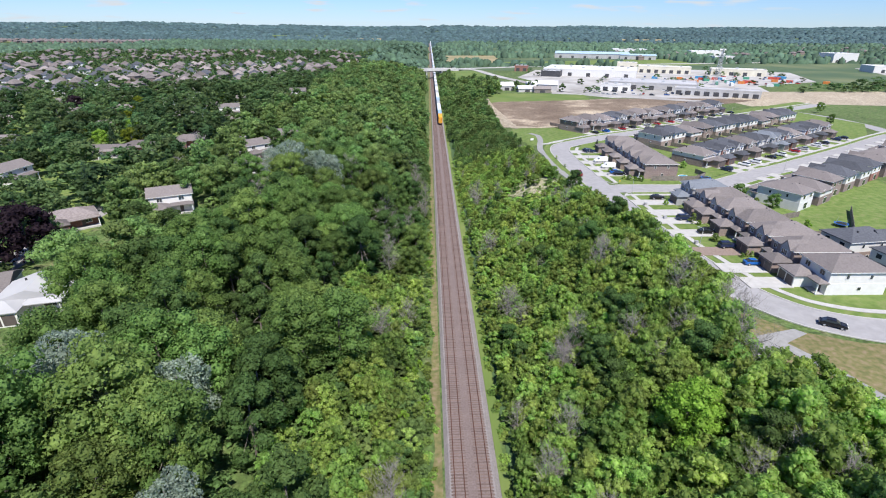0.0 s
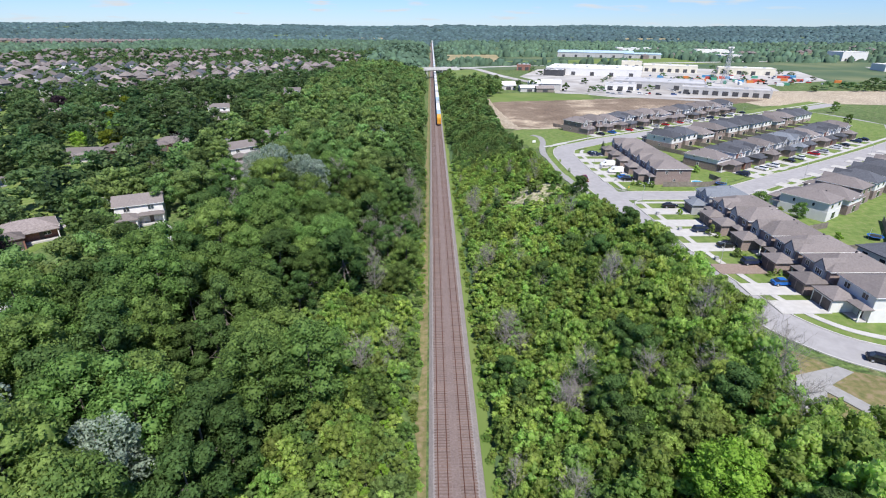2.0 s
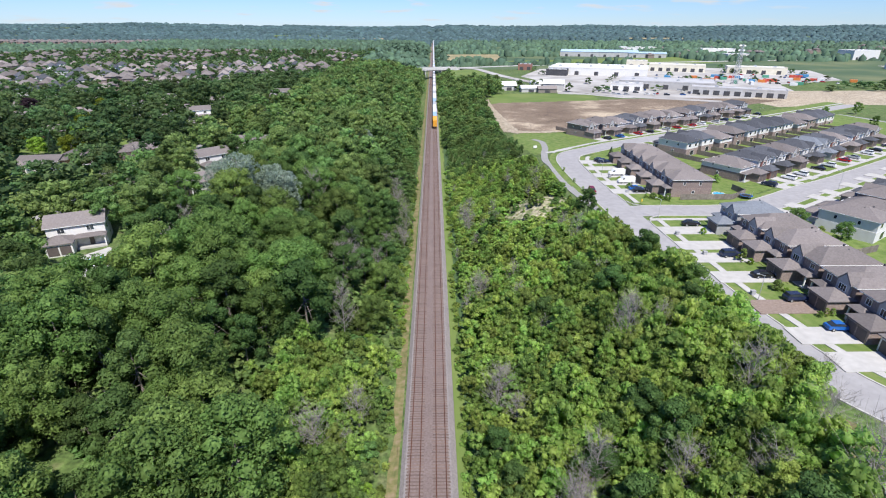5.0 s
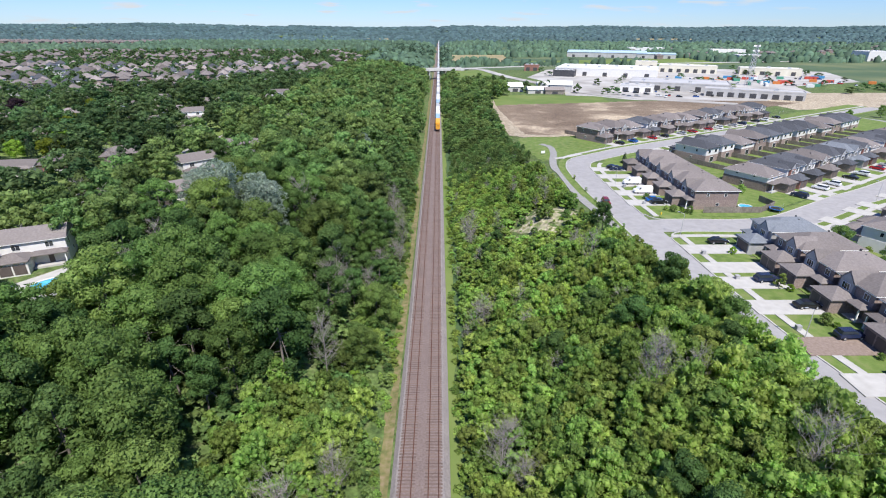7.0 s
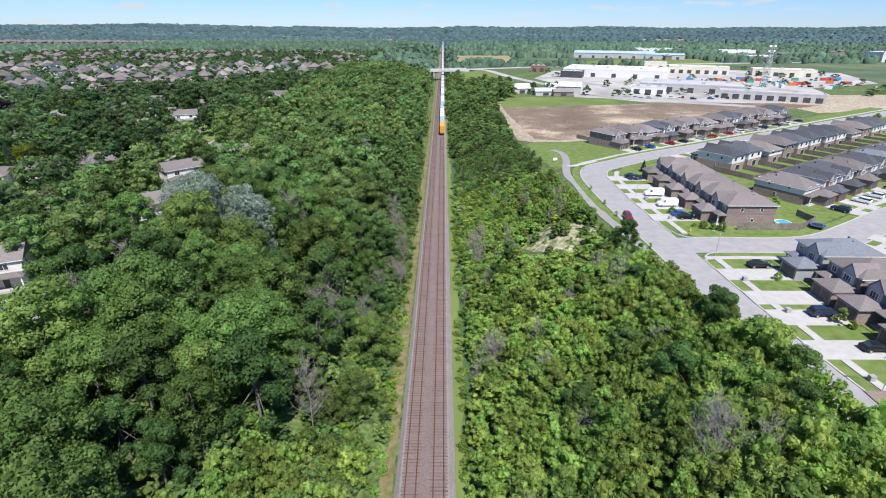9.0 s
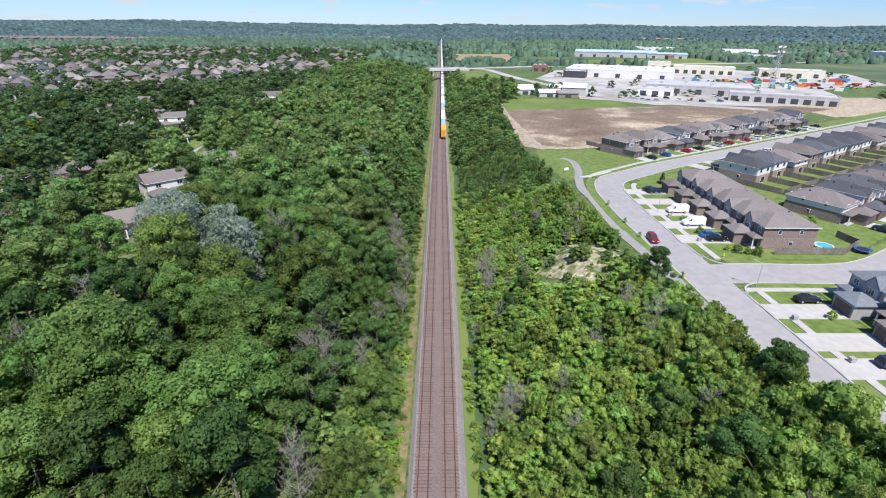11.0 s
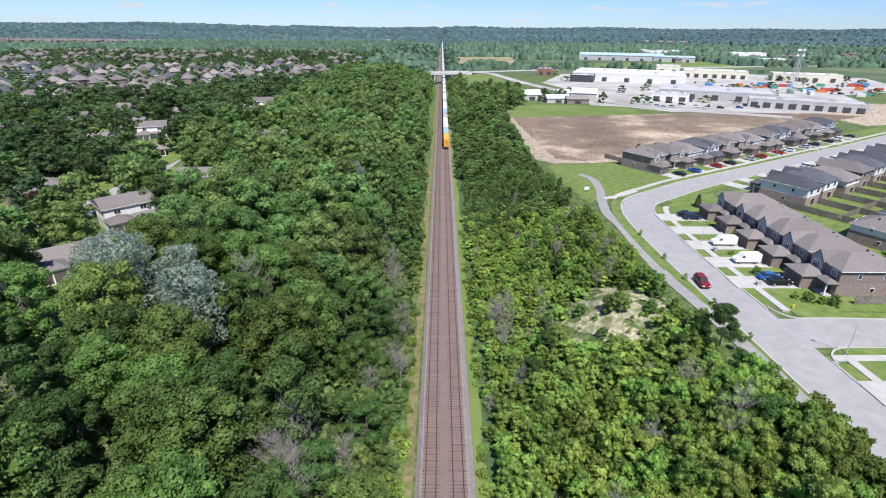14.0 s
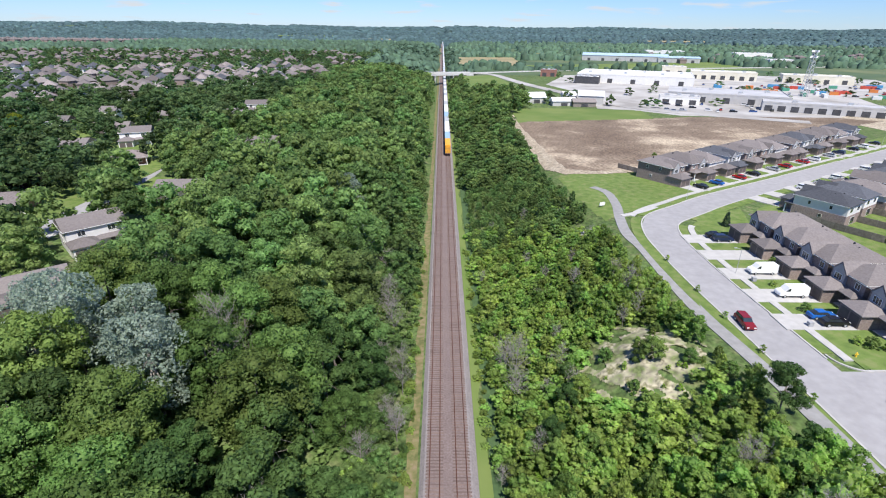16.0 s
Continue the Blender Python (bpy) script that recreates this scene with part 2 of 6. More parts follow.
# ---- geometry helpers ----
def part(name, bm, mat, parent=None, label=""):
    me = bpy.data.meshes.new(name)
    bm.to_mesh(me)
    bm.free()
    me.materials.append(M[mat] if isinstance(mat, str) else mat)
    ob = new(name, me)
    ob.parent = parent
    if label:
        ob["label"] = label
    return ob


def box(bm, x0, y0, z0, x1, y1, z1, top=(1.0, 1.0)):
    """An upright box; top scales the upper face about its middle."""
    cx, cy = (x0 + x1) / 2, (y0 + y1) / 2
    v = [bm.verts.new((x, y, z0)) for x, y in ((x0, y0), (x1, y0), (x1, y1), (x0, y1))]
    w = [bm.verts.new((cx + (x - cx) * top[0], cy + (y - cy) * top[1], z1)) for x, y in ((x0, y0), (x1, y0), (x1, y1), (x0, y1))]
    bm.faces.new(v[::-1])
    bm.faces.new(w)
    for i in range(4):
        bm.faces.new((v[i], v[(i + 1) % 4], w[(i + 1) % 4], w[i]))
    return bm


def boxes(*specs):
    bm = bmesh.new()
    for s in specs:
        box(bm, *s)
    return bm


def prism(bm, poly, z0, z1):
    """An upright prism over a polygon of (x, y), counter-clockwise."""
    v = [bm.verts.new((x, y, z0)) for x, y in poly]
    w = [bm.verts.new((x, y, z1)) for x, y in poly]
    bm.faces.new(v[::-1])
    bm.faces.new(w)
    n = len(poly)
    for i in range(n):
        bm.faces.new((v[i], v[(i + 1) % n], w[(i + 1) % n], w[i]))
    return bm


def tube(bm, a, b, r0, r1, sides=6):
    """A tapered rod from a to b."""
    a, b = Vector(a), Vector(b)
    q = (b - a).to_track_quat("Z", "Y")
    ra = [bm.verts.new(a + q @ Vector((math.cos(k * math.tau / sides) * r0, math.sin(k * math.tau / sides) * r0, 0))) for k in range(sides)]
    rb = [bm.verts.new(b + q @ Vector((math.cos(k * math.tau / sides) * r1, math.sin(k * math.tau / sides) * r1, 0))) for k in range(sides)]
    for k in range(sides):
        bm.faces.new((ra[k], ra[(k + 1) % sides], rb[(k + 1) % sides], rb[k]))
    bm.faces.new(ra[::-1])
    bm.faces.new(rb)
    return bm


def hip(bm, x0, y0, x1, y1, z, rise, over=0.45, ridge=None, drop=0.18):
    """A hipped roof over a rectangle, with eaves and an edge of some thickness. ridge: 'x' or 'y' makes it a gable along that way."""
    x0, y0, x1, y1 = x0 - over, y0 - over, x1 + over, y1 + over
    w, d = x1 - x0, y1 - y0
    if w >= d:
        h = 0.02 if ridge == "x" else d / 2
        r = [(x0 + h, (y0 + y1) / 2), (x1 - h, (y0 + y1) / 2)]
    else:
        h = 0.02 if ridge == "y" else w / 2
        r = [((x0 + x1) / 2, y0 + h), ((x0 + x1) / 2, y1 - h)]
    if ridge == "x" and w < d:
        r = [(x0 + 0.02, (y0 + y1) / 2), (x1 - 0.02, (y0 + y1) / 2)]
    if ridge == "y" and w >= d:
        r = [((x0 + x1) / 2, y0 + 0.02), ((x0 + x1) / 2, y1 - 0.02)]
    c = [(x0, y0), (x1, y0), (x1, y1), (x0, y1)]
    lo = [bm.verts.new((*p, z - drop)) for p in c]
    up = [bm.verts.new((*p, z)) for p in c]
    a, b = (bm.verts.new((*p, z + rise)) for p in r)
    bm.faces.new(lo[::-1])
    for i in range(4):
        bm.faces.new((lo[i], lo[(i + 1) % 4], up[(i + 1) % 4], up[i]))
    along_x = abs(r[0][0] - r[1][0]) > abs(r[0][1] - r[1][1])
    if along_x:
        bm.faces.new((up[0], up[1], b, a))
        bm.faces.new((up[1], up[2], b))
        bm.faces.new((up[2], up[3], a, b))
        bm.faces.new((up[3], up[0], a))
    else:
        bm.faces.new((up[0], up[1], a))
        bm.faces.new((up[1], up[2], b, a))
        bm.faces.new((up[2], up[3], b))
        bm.faces.new((up[3], up[0], a, b))
    return bm


def spline(points, step=4.0):
    """Points along a smooth line through the given ones."""
    p = [np.array(q, float) for q in points]
    p = [2 * p[0] - p[1]] + p + [2 * p[-1] - p[-2]]
    out = []
    for i in range(1, len(p) - 2):
        n = max(2, int(np.linalg.norm(p[i + 1] - p[i]) / step))
        for k in range(n):
            t = k / n
            out.append(0.5 * (2 * p[i] + (p[i + 1] - p[i - 1]) * t + (2 * p[i - 1] - 5 * p[i] + 4 * p[i + 1] - p[i + 2]) * t * t
                              + (3 * p[i] - p[i - 1] - 3 * p[i + 1] + p[i + 2]) * t ** 3))
    out.append(p[-2])
    return np.array(out)


def offset_line(line, d):
    """The line moved d metres to its right."""
    g = np.gradient(line, axis=0)
    g /= np.linalg.norm(g, axis=1)[:, None]
    return line + np.stack([g[:, 1], -g[:, 0]], 1) * d


def ribbon(bm, line, left, right, z0, z1):
    """A solid strip along a line, from left to right metres off it (to the right positive). z1 may follow the ground."""
    a, b = offset_line(line, left), offset_line(line, right)
    rows = []
    for p, q in zip(a, b):
        zp, zq = (z1(*p), z1(*q)) if callable(z1) else (z1, z1)
        up, uq = zp - z0, zq - z0
        rows.append([bm.verts.new((*p, zp)), bm.verts.new((*q, zq)), bm.verts.new((*q, uq)), bm.verts.new((*p, up))])
    for r, s in zip(rows, rows[1:]):
        for k in range(4):
            bm.faces.new((r[k], r[(k + 1) % 4], s[(k + 1) % 4], s[k]))
    bm.faces.new(rows[0][::-1])
    bm.faces.new(rows[-1])
    bmesh.ops.recalc_face_normals(bm, faces=bm.faces)
    return bm


def mesh_from(name, verts, tris, mats, tint=None, mat_index=None):
    """A mesh from arrays of vertices and triangles."""
    me = bpy.data.meshes.new(name)
    n, m = len(verts), len(tris)
    me.vertices.add(n)
    me.vertices.foreach_set("co", np.ascontiguousarray(verts, np.float32).ravel())
    me.loops.add(m * 3)
    me.loops.foreach_set("vertex_index", np.ascontiguousarray(tris, np.int32).ravel())
    me.polygons.add(m)
    me.polygons.foreach_set("loop_start", np.arange(0, m * 3, 3, dtype=np.int32))
    me.polygons.foreach_set("loop_total", np.full(m, 3, np.int32))
    for k in mats:
        me.materials.append(M[k])
    if mat_index is not None:
        me.polygons.foreach_set("material_index", np.ascontiguousarray(mat_index, np.int32))
    if tint is not None:
        at = me.attributes.new("tint", "FLOAT", "POINT")
        at.data.foreach_set("value", np.ascontiguousarray(tint, np.float32))
    me.update(calc_edges=True)
    return me


def thing(name, label, category, x, y, z, heading=0.0, group=""):
    """An empty at a thing's base. heading: degrees counter-clockwise."""
    e = new(name)
    e.matrix_basis = pose(x, y, z, 0, 0, heading)
    return tagged(e, label, category, group)


# ---- ground ----
EAST_X = [8.2, 9.6, 12.5, 15, 28, 38, 46, 50, 53]
EAST_Z = [-0.45, -1.0, -1.3, -0.6, 4.5, 9.0, 11.6, 12.1, 12.2]
WEST_X = [-75, -55, -35, -18, -7, -3, -0.5, 1.4]
WEST_Z = [11.5, 11.0, 8.0, 3.2, 0.0, -0.8, -0.9, -0.45]


def ground_z(x, y):
    x, y = np.asarray(x, float), np.asarray(y, float)
    z = np.where(x > 4.8, np.interp(x, EAST_X, EAST_Z), np.interp(x, WEST_X, WEST_Z))
    flat = np.interp(z, [0, 11], [0, 1])
    z = z - flat * np.where(x > 4.8, 1.2, 0.5) * np.clip((y - 262) / 60, 0, 1)
    # a sandy knoll beside the street
    z = z + 1.6 * np.exp(-((x - 40) ** 2 + (y - 183) ** 2) / 60)
    bumps = 0.7 * np.sin(x * 0.21 + 1.3 * np.sin(y * 0.07)) * np.cos(y * 0.17) * np.clip(np.abs(x - 4.8) / 12 - 0.9, 0, 1)
    inner = np.where(x > 4.8, np.clip((45 - x) / 8, 0, 1), np.clip((x + 70) / 15, 0, 1))
    z = z + bumps * inner
    r = np.hypot(x, y)
    z = z + 38 * np.clip((r - 2000) / 2800, 0, 1) ** 1.5 * (1 + 0.16 * np.sin(x * 0.0021) + 0.1 * np.sin(x * 0.0053 + 1))
    return z


def gz(x, y):
    return float(ground_z(x, y))


xs = np.unique(np.concatenate([-np.geomspace(80, 4700, 34), np.arange(-80, -10, 4.0), np.arange(-10, 20, 1.0), np.arange(20, 62, 2.0), np.arange(62, 130, 8.0), np.geomspace(130, 4700, 32)]))
ys = np.unique(np.concatenate([-np.geomspace(60, 1500, 14), np.arange(-60, 340, 4.0), np.geomspace(340, 4700, 60)]))
gx, gy = np.meshgrid(xs, ys)
verts = np.stack([gx.ravel(), gy.ravel(), ground_z(gx, gy).ravel()], 1)
nx, ny = len(xs), len(ys)
ii = (np.arange(ny - 1)[:, None] * nx + np.arange(nx - 1)[None]).ravel()
tris = np.concatenate([np.stack([ii, ii + 1, ii + nx + 1], 1), np.stack([ii, ii + nx + 1, ii + nx], 1)])
mid = verts[tris].mean(1)
ground = new("ground", mesh_from("ground", verts, tris, ["ground", "farground"], mat_index=(np.hypot(mid[:, 0], mid[:, 1]) > 700).astype(int)))
tagged(ground, "green undergrowth sloping down to the railway cutting", "ground", kind="structure")


def patch(name, label, poly, mat, lift=0.05, category="ground", thick=0.3):
    """A flat area of another surface on the ground."""
    z = max(gz(x, y) for x, y in poly) + lift
    ob = part(name, prism(bmesh.new(), poly, z - thick, z), mat)
    return tagged(ob, label, category, kind="structure")


def drape(name, label, poly, mat, lift=0.08, category="grass", step=1.0):
    """An area of another surface that follows the ground."""
    P = np.array(poly, float)
    gxs, gys = np.arange(P[:, 0].min(), P[:, 0].max() + step, step), np.arange(P[:, 1].min(), P[:, 1].max() + step, step)

    def inside(x, y):
        c = False
        for (xa, ya), (xb, yb) in zip(P, np.roll(P, -1, axis=0)):
            if (ya > y) != (yb > y) and x < (xb - xa) * (y - ya) / (yb - ya) + xa:
                c = not c
        return c

    bm, vs = bmesh.new(), {}

    def vert(i, j):
        if (i, j) not in vs:
            vs[i, j] = bm.verts.new((gxs[i], gys[j], gz(gxs[i], gys[j]) + lift))
        return vs[i, j]

    for i in range(len(gxs) - 1):
        for j in range(len(gys) - 1):
            if inside(gxs[i] + step / 2, gys[j] + step / 2):
                bm.faces.new((vert(i, j), vert(i + 1, j), vert(i + 1, j + 1), vert(i, j + 1)))
    return tagged(part(name, bm, mat), label, category, kind="structure")


# ---- railway ----
TRACKS = (2.86, 6.83)
bm = bmesh.new()
Y0, Y1 = -40.0, 3000.0
for x, z in ((0, 0),):
    prof = [(0.2, -0.95), (1.3, -0.12), (8.4, -0.12), (9.5, -0.95)]
    lo = [bm.verts.new((px, Y0, pz)) for px, pz in prof]
    hi = [bm.verts.new((px, Y1, pz)) for px, pz in prof]
    for k in range(3):
        bm.faces.new((lo[k], lo[k + 1], hi[k + 1], hi[k]))
    bm.faces.new(lo[::-1])
    bm.faces.new(hi)
shoulder = tagged(part("ballast_bed", bm, "shoulder"), "grey crushed-stone railway bed with sloped shoulders", "railway bed", kind="structure")
tagged(part("ballast_top", boxes((1.75, Y0, -0.3, 7.95, Y1, -0.012)), "ballast"), "rust-stained ballast between the two tracks", "railway bed", kind="structure")
for s, (a, b, m, nm, lb) in enumerate(((-1.3, 0.25, "verge", "verge_west", "dry grass verge beside the ballast"), (9.3, 11.0, "meadow", "verge_east", "bright green grass verge beside the ballast"), (11.3, 14.0, "ditch", "ditch", "dark green wet drainage ditch"))):
    bm = bmesh.new()
    yy = np.concatenate([np.arange(-40, 330, 3.0), np.geomspace(332, 2400, 50)])
    wob = lambda k, q: 0.35 * math.sin(q * 0.21 + k) + 0.25 * math.sin(q * 0.53 + 2 * k)
    rows = []
    for q in yy:
        row = []
        for k, x in enumerate(np.linspace(a, b, 4)):
            xx = x + (wob(s + k, q) if 0 < k < 3 or (s == 0 and k == 0) or (s > 0 and k == 3) else 0)
            row.append(bm.verts.new((xx, q, gz(xx, q) + 0.13 + 0.02 * s)))
        rows.append(row)
    for r, t in zip(rows, rows[1:]):
        for k in range(3):
            bm.faces.new((r[k], r[k + 1], t[k + 1], t[k]))
    tagged(part(nm, bm, m), lb, "grass", kind="structure")

track_things = []
for tx in TRACKS:
    tr = thing("railway_track", "double-railed track with rusty rails on timber sleepers", "railway track", tx, 0, 0, group="railway tracks")
    track_things.append(tr)
    for side in (-0.7535, 0.7535):
        bm = bmesh.new()
        prof = [(-0.075, 0.0), (0.075, 0.0), (0.075, 0.02), (0.02, 0.035), (0.02, 0.12), (0.037, 0.13), (0.037, 0.172), (-0.037, 0.172), (-0.037, 0.13), (-0.02, 0.12), (-0.02, 0.035), (-0.075, 0.02)]
        lo = [bm.verts.new((side + px, Y0, pz)) for px, pz in prof]
        hi = [bm.verts.new((side + px, Y1, pz)) for px, pz in prof]
        for k in range(12):
            bm.faces.new((lo[k], lo[(k + 1) % 12], hi[(k + 1) % 12], hi[k]))
        part("rail", bm, "rail", tr)

# ---- streets ----
ST_A = [(190, 62), (150, 70), (110, 76), (95, 77.2), (84, 79), (75, 83.5), (69.5, 90), (66.3, 98), (64.5, 107), (62.6, 120), (61.6, 136), (61.2, 150), (60.6, 168), (59.8, 185), (58.9, 203), (58.8, 218), (59.6, 230), (63.5, 240.3), (74.5, 249.0), (89, 259.5), (125, 282.2), (163, 306.5), (190, 323), (235, 351), (300, 390)]
ST_C = [(63.2, 170.5), (76, 170.6), (90, 170.5), (101, 173.0), (114, 180.3), (131, 191), (150, 201.5), (200, 232.5), (240, 259), (300, 297), (380, 350)]
ST_D = [(250, 360), (262, 330), (262, 300), (255, 270)]
ZR = 12.26


def road_z(x, y):
    return 12.26 - 1.2 * min(1, max(0, (y - 262) / 60))


def above(d):
    return lambda x, y: road_z(x, y) + d


A_LINE, C_LINE, D_LINE = spline(ST_A), spline(ST_C), spline(ST_D)
for nm, line, lift in (("road_a", A_LINE, 0.0), ("road_b", C_LINE, 0.006), ("road_c", D_LINE, 0.003)):
    tagged(part(nm, ribbon(bmesh.new(), line, -4.4, 4.4, 0.3, above(lift)), "asphalt"), "pale grey sun-bleached residential asphalt road", "road", kind="structure")


def along(line, gaps, d, w, z_top, keep):
    """The pieces of a strip at d metres off a line, outside the gaps (x, y, radius) and where keep holds."""
    off = offset_line(line, d)
    ok = [keep(*p) and all(math.hypot(p[0] - g[0], p[1] - g[1]) > g[2] for g in gaps) for p in off]
    runs, cur = [], []
    for i, k in enumerate(ok):
        if k:
            cur.append(i)
        elif cur:
            runs.append(cur)
            cur = []
    if cur:
        runs.append(cur)
    bm = bmesh.new()
    n = 0
    for r in runs:
        if len(r) > 1:
            seg = line[r[0]:r[-1] + 1]
            ribbon(bm, seg, d - w / 2, d + w / 2, 0.35, z_top)
            n += 1
    return bm


A_F, C_F = spline(ST_A, 0.7), spline(ST_C, 0.7)
mouth = [(67.5, 170.5, 9.2)]
yes = lambda x, y: True
for nm, bm in (("kerb_west", along(A_F, [(249, 362, 8)], -4.5, 0.3, above(0.13), yes)),
               ("kerb_east", along(A_F, [(64.5, 170.5, 7.6), (249, 362, 8)], 4.5, 0.3, above(0.13), yes)),
               ("kerb_north", along(C_F, [(60, 175, 8.5), (255, 270, 7)], -4.5, 0.3, above(0.135), yes)),
               ("kerb_south", along(C_F, [(60, 166, 8.5)], 4.5, 0.3, above(0.135), yes))):
    tagged(part(nm, bm, "concrete"), "low pale concrete kerb along the road", "kerb", kind="structure")
# rounded corners of the street mouth
for (cx, cy, a0, a1) in ((69.6, 179.3, 180, 270), (70.2, 161.6, 90, 180)):
    bm = bmesh.new()
    arc = np.array([(cx + 4.4 * math.cos(radians(a)), cy + 4.4 * math.sin(radians(a))) for a in np.linspace(a0, a1, 12)])
    ribbon(bm, arc, -0.15, 0.15, 0.35, above(0.132))
    tagged(part("kerb_corner", bm, "concrete"), "rounded pale concrete kerb at the street corner", "kerb", kind="structure")

walks = (("pavement_east", along(A_F, [(64, 170.5, 8.0)], 7.6, 1.5, above(0.16), lambda x, y: y < 236 and x < 140)),
         ("pavement_north", along(A_F, [], -7.6, 1.5, above(0.16), lambda x, y: y > 243)),
         ("pavement_c_north", along(C_F, [], -7.4, 1.5, above(0.162), lambda x, y: x > 122)),
         ("pavement_c_south", along(C_F, [], 7.4, 1.5, above(0.162), lambda x, y: x > 66)))
for nm, bm in walks:
    tagged(part(nm, bm, "concrete"), "narrow pale concrete pavement", "pavement", kind="structure")
bm = ribbon(bmesh.new(), spline([(53.5, 243.2), (60, 246.5), (66, 251)]), -0.75, 0.75, 0.3, above(0.17))
tagged(part("pavement_link", bm, "concrete"), "pale concrete pavement joining the park path", "pavement", kind="structure")
PATHWAY = [(53, 271), (55.8, 265), (55, 253), (52.3, 241), (50.6, 230), (51.2, 221), (51.0, 205), (51.2, 191), (52.2, 182), (53.2, 175), (54, 165), (54.8, 150), (55.6, 135), (57.5, 115), (59.5, 98)]
bm = ribbon(bmesh.new(), spline(PATHWAY, 2.0), -1.35, 1.35, 0.5, lambda x, y: max(gz(x, y), 12.0 - 1.2 * max(0, min(1, (y - 262) / 60))) + 0.16)
tagged(part("park_path", bm, "path"), "winding grey asphalt walking path", "path", kind="structure")


def lawn_z(d):
    return lambda x, y: max(gz(x, y), road_z(x, y)) + d


# lawns and boulevard strips
tagged(part("boulevard_west", along(A_F, [], -6.0, 2.6, lawn_z(0.09), lambda x, y: 96 < y < 243), "grass"), "mown grass strip between road and path", "grass", kind="structure")
tagged(part("boulevard_east", along(A_F, [(64.5, 170.5, 8.5)], 5.7, 2.1, lawn_z(0.1), lambda x, y: y < 236), "grass"), "mown grass strip between kerb and pavement", "grass", kind="structure")
tagged(part("boulevard_north", along(A_F, [], -5.7, 2.1, lawn_z(0.1), lambda x, y: y > 243), "grass"), "mown grass strip between kerb and pavement", "grass", kind="structure")
tagged(part("boulevard_b_south", along(A_F, [], 5.9, 2.6, lawn_z(0.1), lambda x, y: y > 240), "grass"), "mown grass strip beside the kerb", "grass", kind="structure")
tagged(part("boulevard_c_north", along(C_F, [(60, 175, 9)], -5.6, 2.0, lawn_z(0.1), lambda x, y: True), "grass"), "mown grass strip beside the kerb", "grass", kind="structure")
tagged(part("boulevard_c_south", along(C_F, [(60, 165, 9)], 5.6, 2.0, lawn_z(0.1), lambda x, y: True), "grass"), "mown grass strip beside the kerb", "grass", kind="structure")
tagged(part("front_lawn_east", along(A_F, [(64.5, 170.5, 10)], 13.0, 9.2, lawn_z(0.08), lambda x, y: y < 236), "grass"), "mown front lawns of the houses", "grass", kind="structure")
tagged(part("front_lawn_north", along(A_F, [], -12.6, 8.5, lawn_z(0.08), lambda x, y: y > 262), "grass"), "mown front lawns of the houses", "grass", kind="structure")
drape("park_lawn", "open mown park lawn beside the field", [(45, 262), (48, 240), (58, 247), (72, 256), (86, 266), (78, 289), (58, 291), (45, 286)], "grass", 0.09)
patch("corner_lawn", "mown corner lawn beside the bend", [(68.5, 222), (76, 221.5), (84, 231), (90, 250), (77, 244), (69.5, 236)], "grass", 0.19, "grass")
patch("back_yards_a", "mown grass back yards behind the houses", [(80, 94), (150, 96), (170, 180), (140, 180), (112, 164), (80, 163.5)], "grass", 0.1, "grass")
patch("back_yards_b", "mown grass back yards between two rows", [(72, 177.6), (98, 177.6), (112, 188), (150, 211), (235, 265), (262, 300), (250, 350), (195, 316), (130, 275), (95, 250), (74, 222)], "grass", 0.1, "grass")
patch("knoll_lawn", "dry rough lawn beside the road bend", [(62, 62), (80, 58), (120, 60), (110, 71), (92, 72.3), (78, 74.5), (68, 79), (62, 86), (58, 80)], "verge", 0.15, "grass")
patch("south_path", "grey gravel path leading off the road", [(57, 66), (63, 74), (70, 77.6), (68.5, 79.2), (60, 77), (54.5, 68.5)], "path", 0.26, "path")
bm = ribbon(bmesh.new(), spline([(62, 75.5), (66, 68), (69, 60), (72, 50)]), -1.2, 1.2, 0.5, lambda x, y: gz(x, y) + 0.34)
tagged(part("lower_path", bm, "path"), "grey asphalt path through rough grass", "path", kind="structure")

# ---- fields and yards ----
drape("soil_field", "bare ploughed brown field with pale dry patches", [(49, 292), (60, 291), (78, 296), (100, 309), (150, 343), (200, 376), (262, 412), (240, 424), (150, 420), (128, 414), (46, 400), (44.5, 380)], "soil", 0.1, "field", 2.0)
drape("field_edge", "pale sandy track along the field edge", [(43, 300), (48, 288), (62, 288), (78, 292.5), (78, 297), (60, 292), (50, 295), (46.5, 380), (47, 425), (44, 425)], "palesoil", 0.2, "track", 0.7)
drape("field_grass", "green grass strip at the far side of the field", [(45.5, 398), (128, 413), (132, 444), (100, 450), (50, 452)], "meadow", 0.14, "grass", 2.0)
patch("dirt_ground", "bare graded soil ground beyond the houses", [(240, 380), (300, 392), (420, 372), (520, 420), (430, 475), (300, 470), (236, 415)], "palesoil", 0.07, "field")
patch("gravel_lot", "pale gravel and concrete industrial yard", [(106, 452), (128, 446), (150, 426), (262, 416), (300, 440), (330, 520), (420, 560), (470, 680), (300, 740), (140, 700), (100, 600), (120, 520)], "gravel", 0.05, "yard")
patch("far_lot", "pale gravel yard beyond the meadow", [(560, 620), (900, 640), (960, 760), (620, 760)], "gravel", 0.05, "yard")
patch("far_soil", "pale bare soil site", [(700, 560), (1200, 600), (1200, 660), (760, 640)], "soil", 0.1, "field")
patch("meadow_far", "green mown meadow beside the road", [(25, 560), (70, 560), (62, 690), (26, 680)], "meadow", 0.05, "grass")
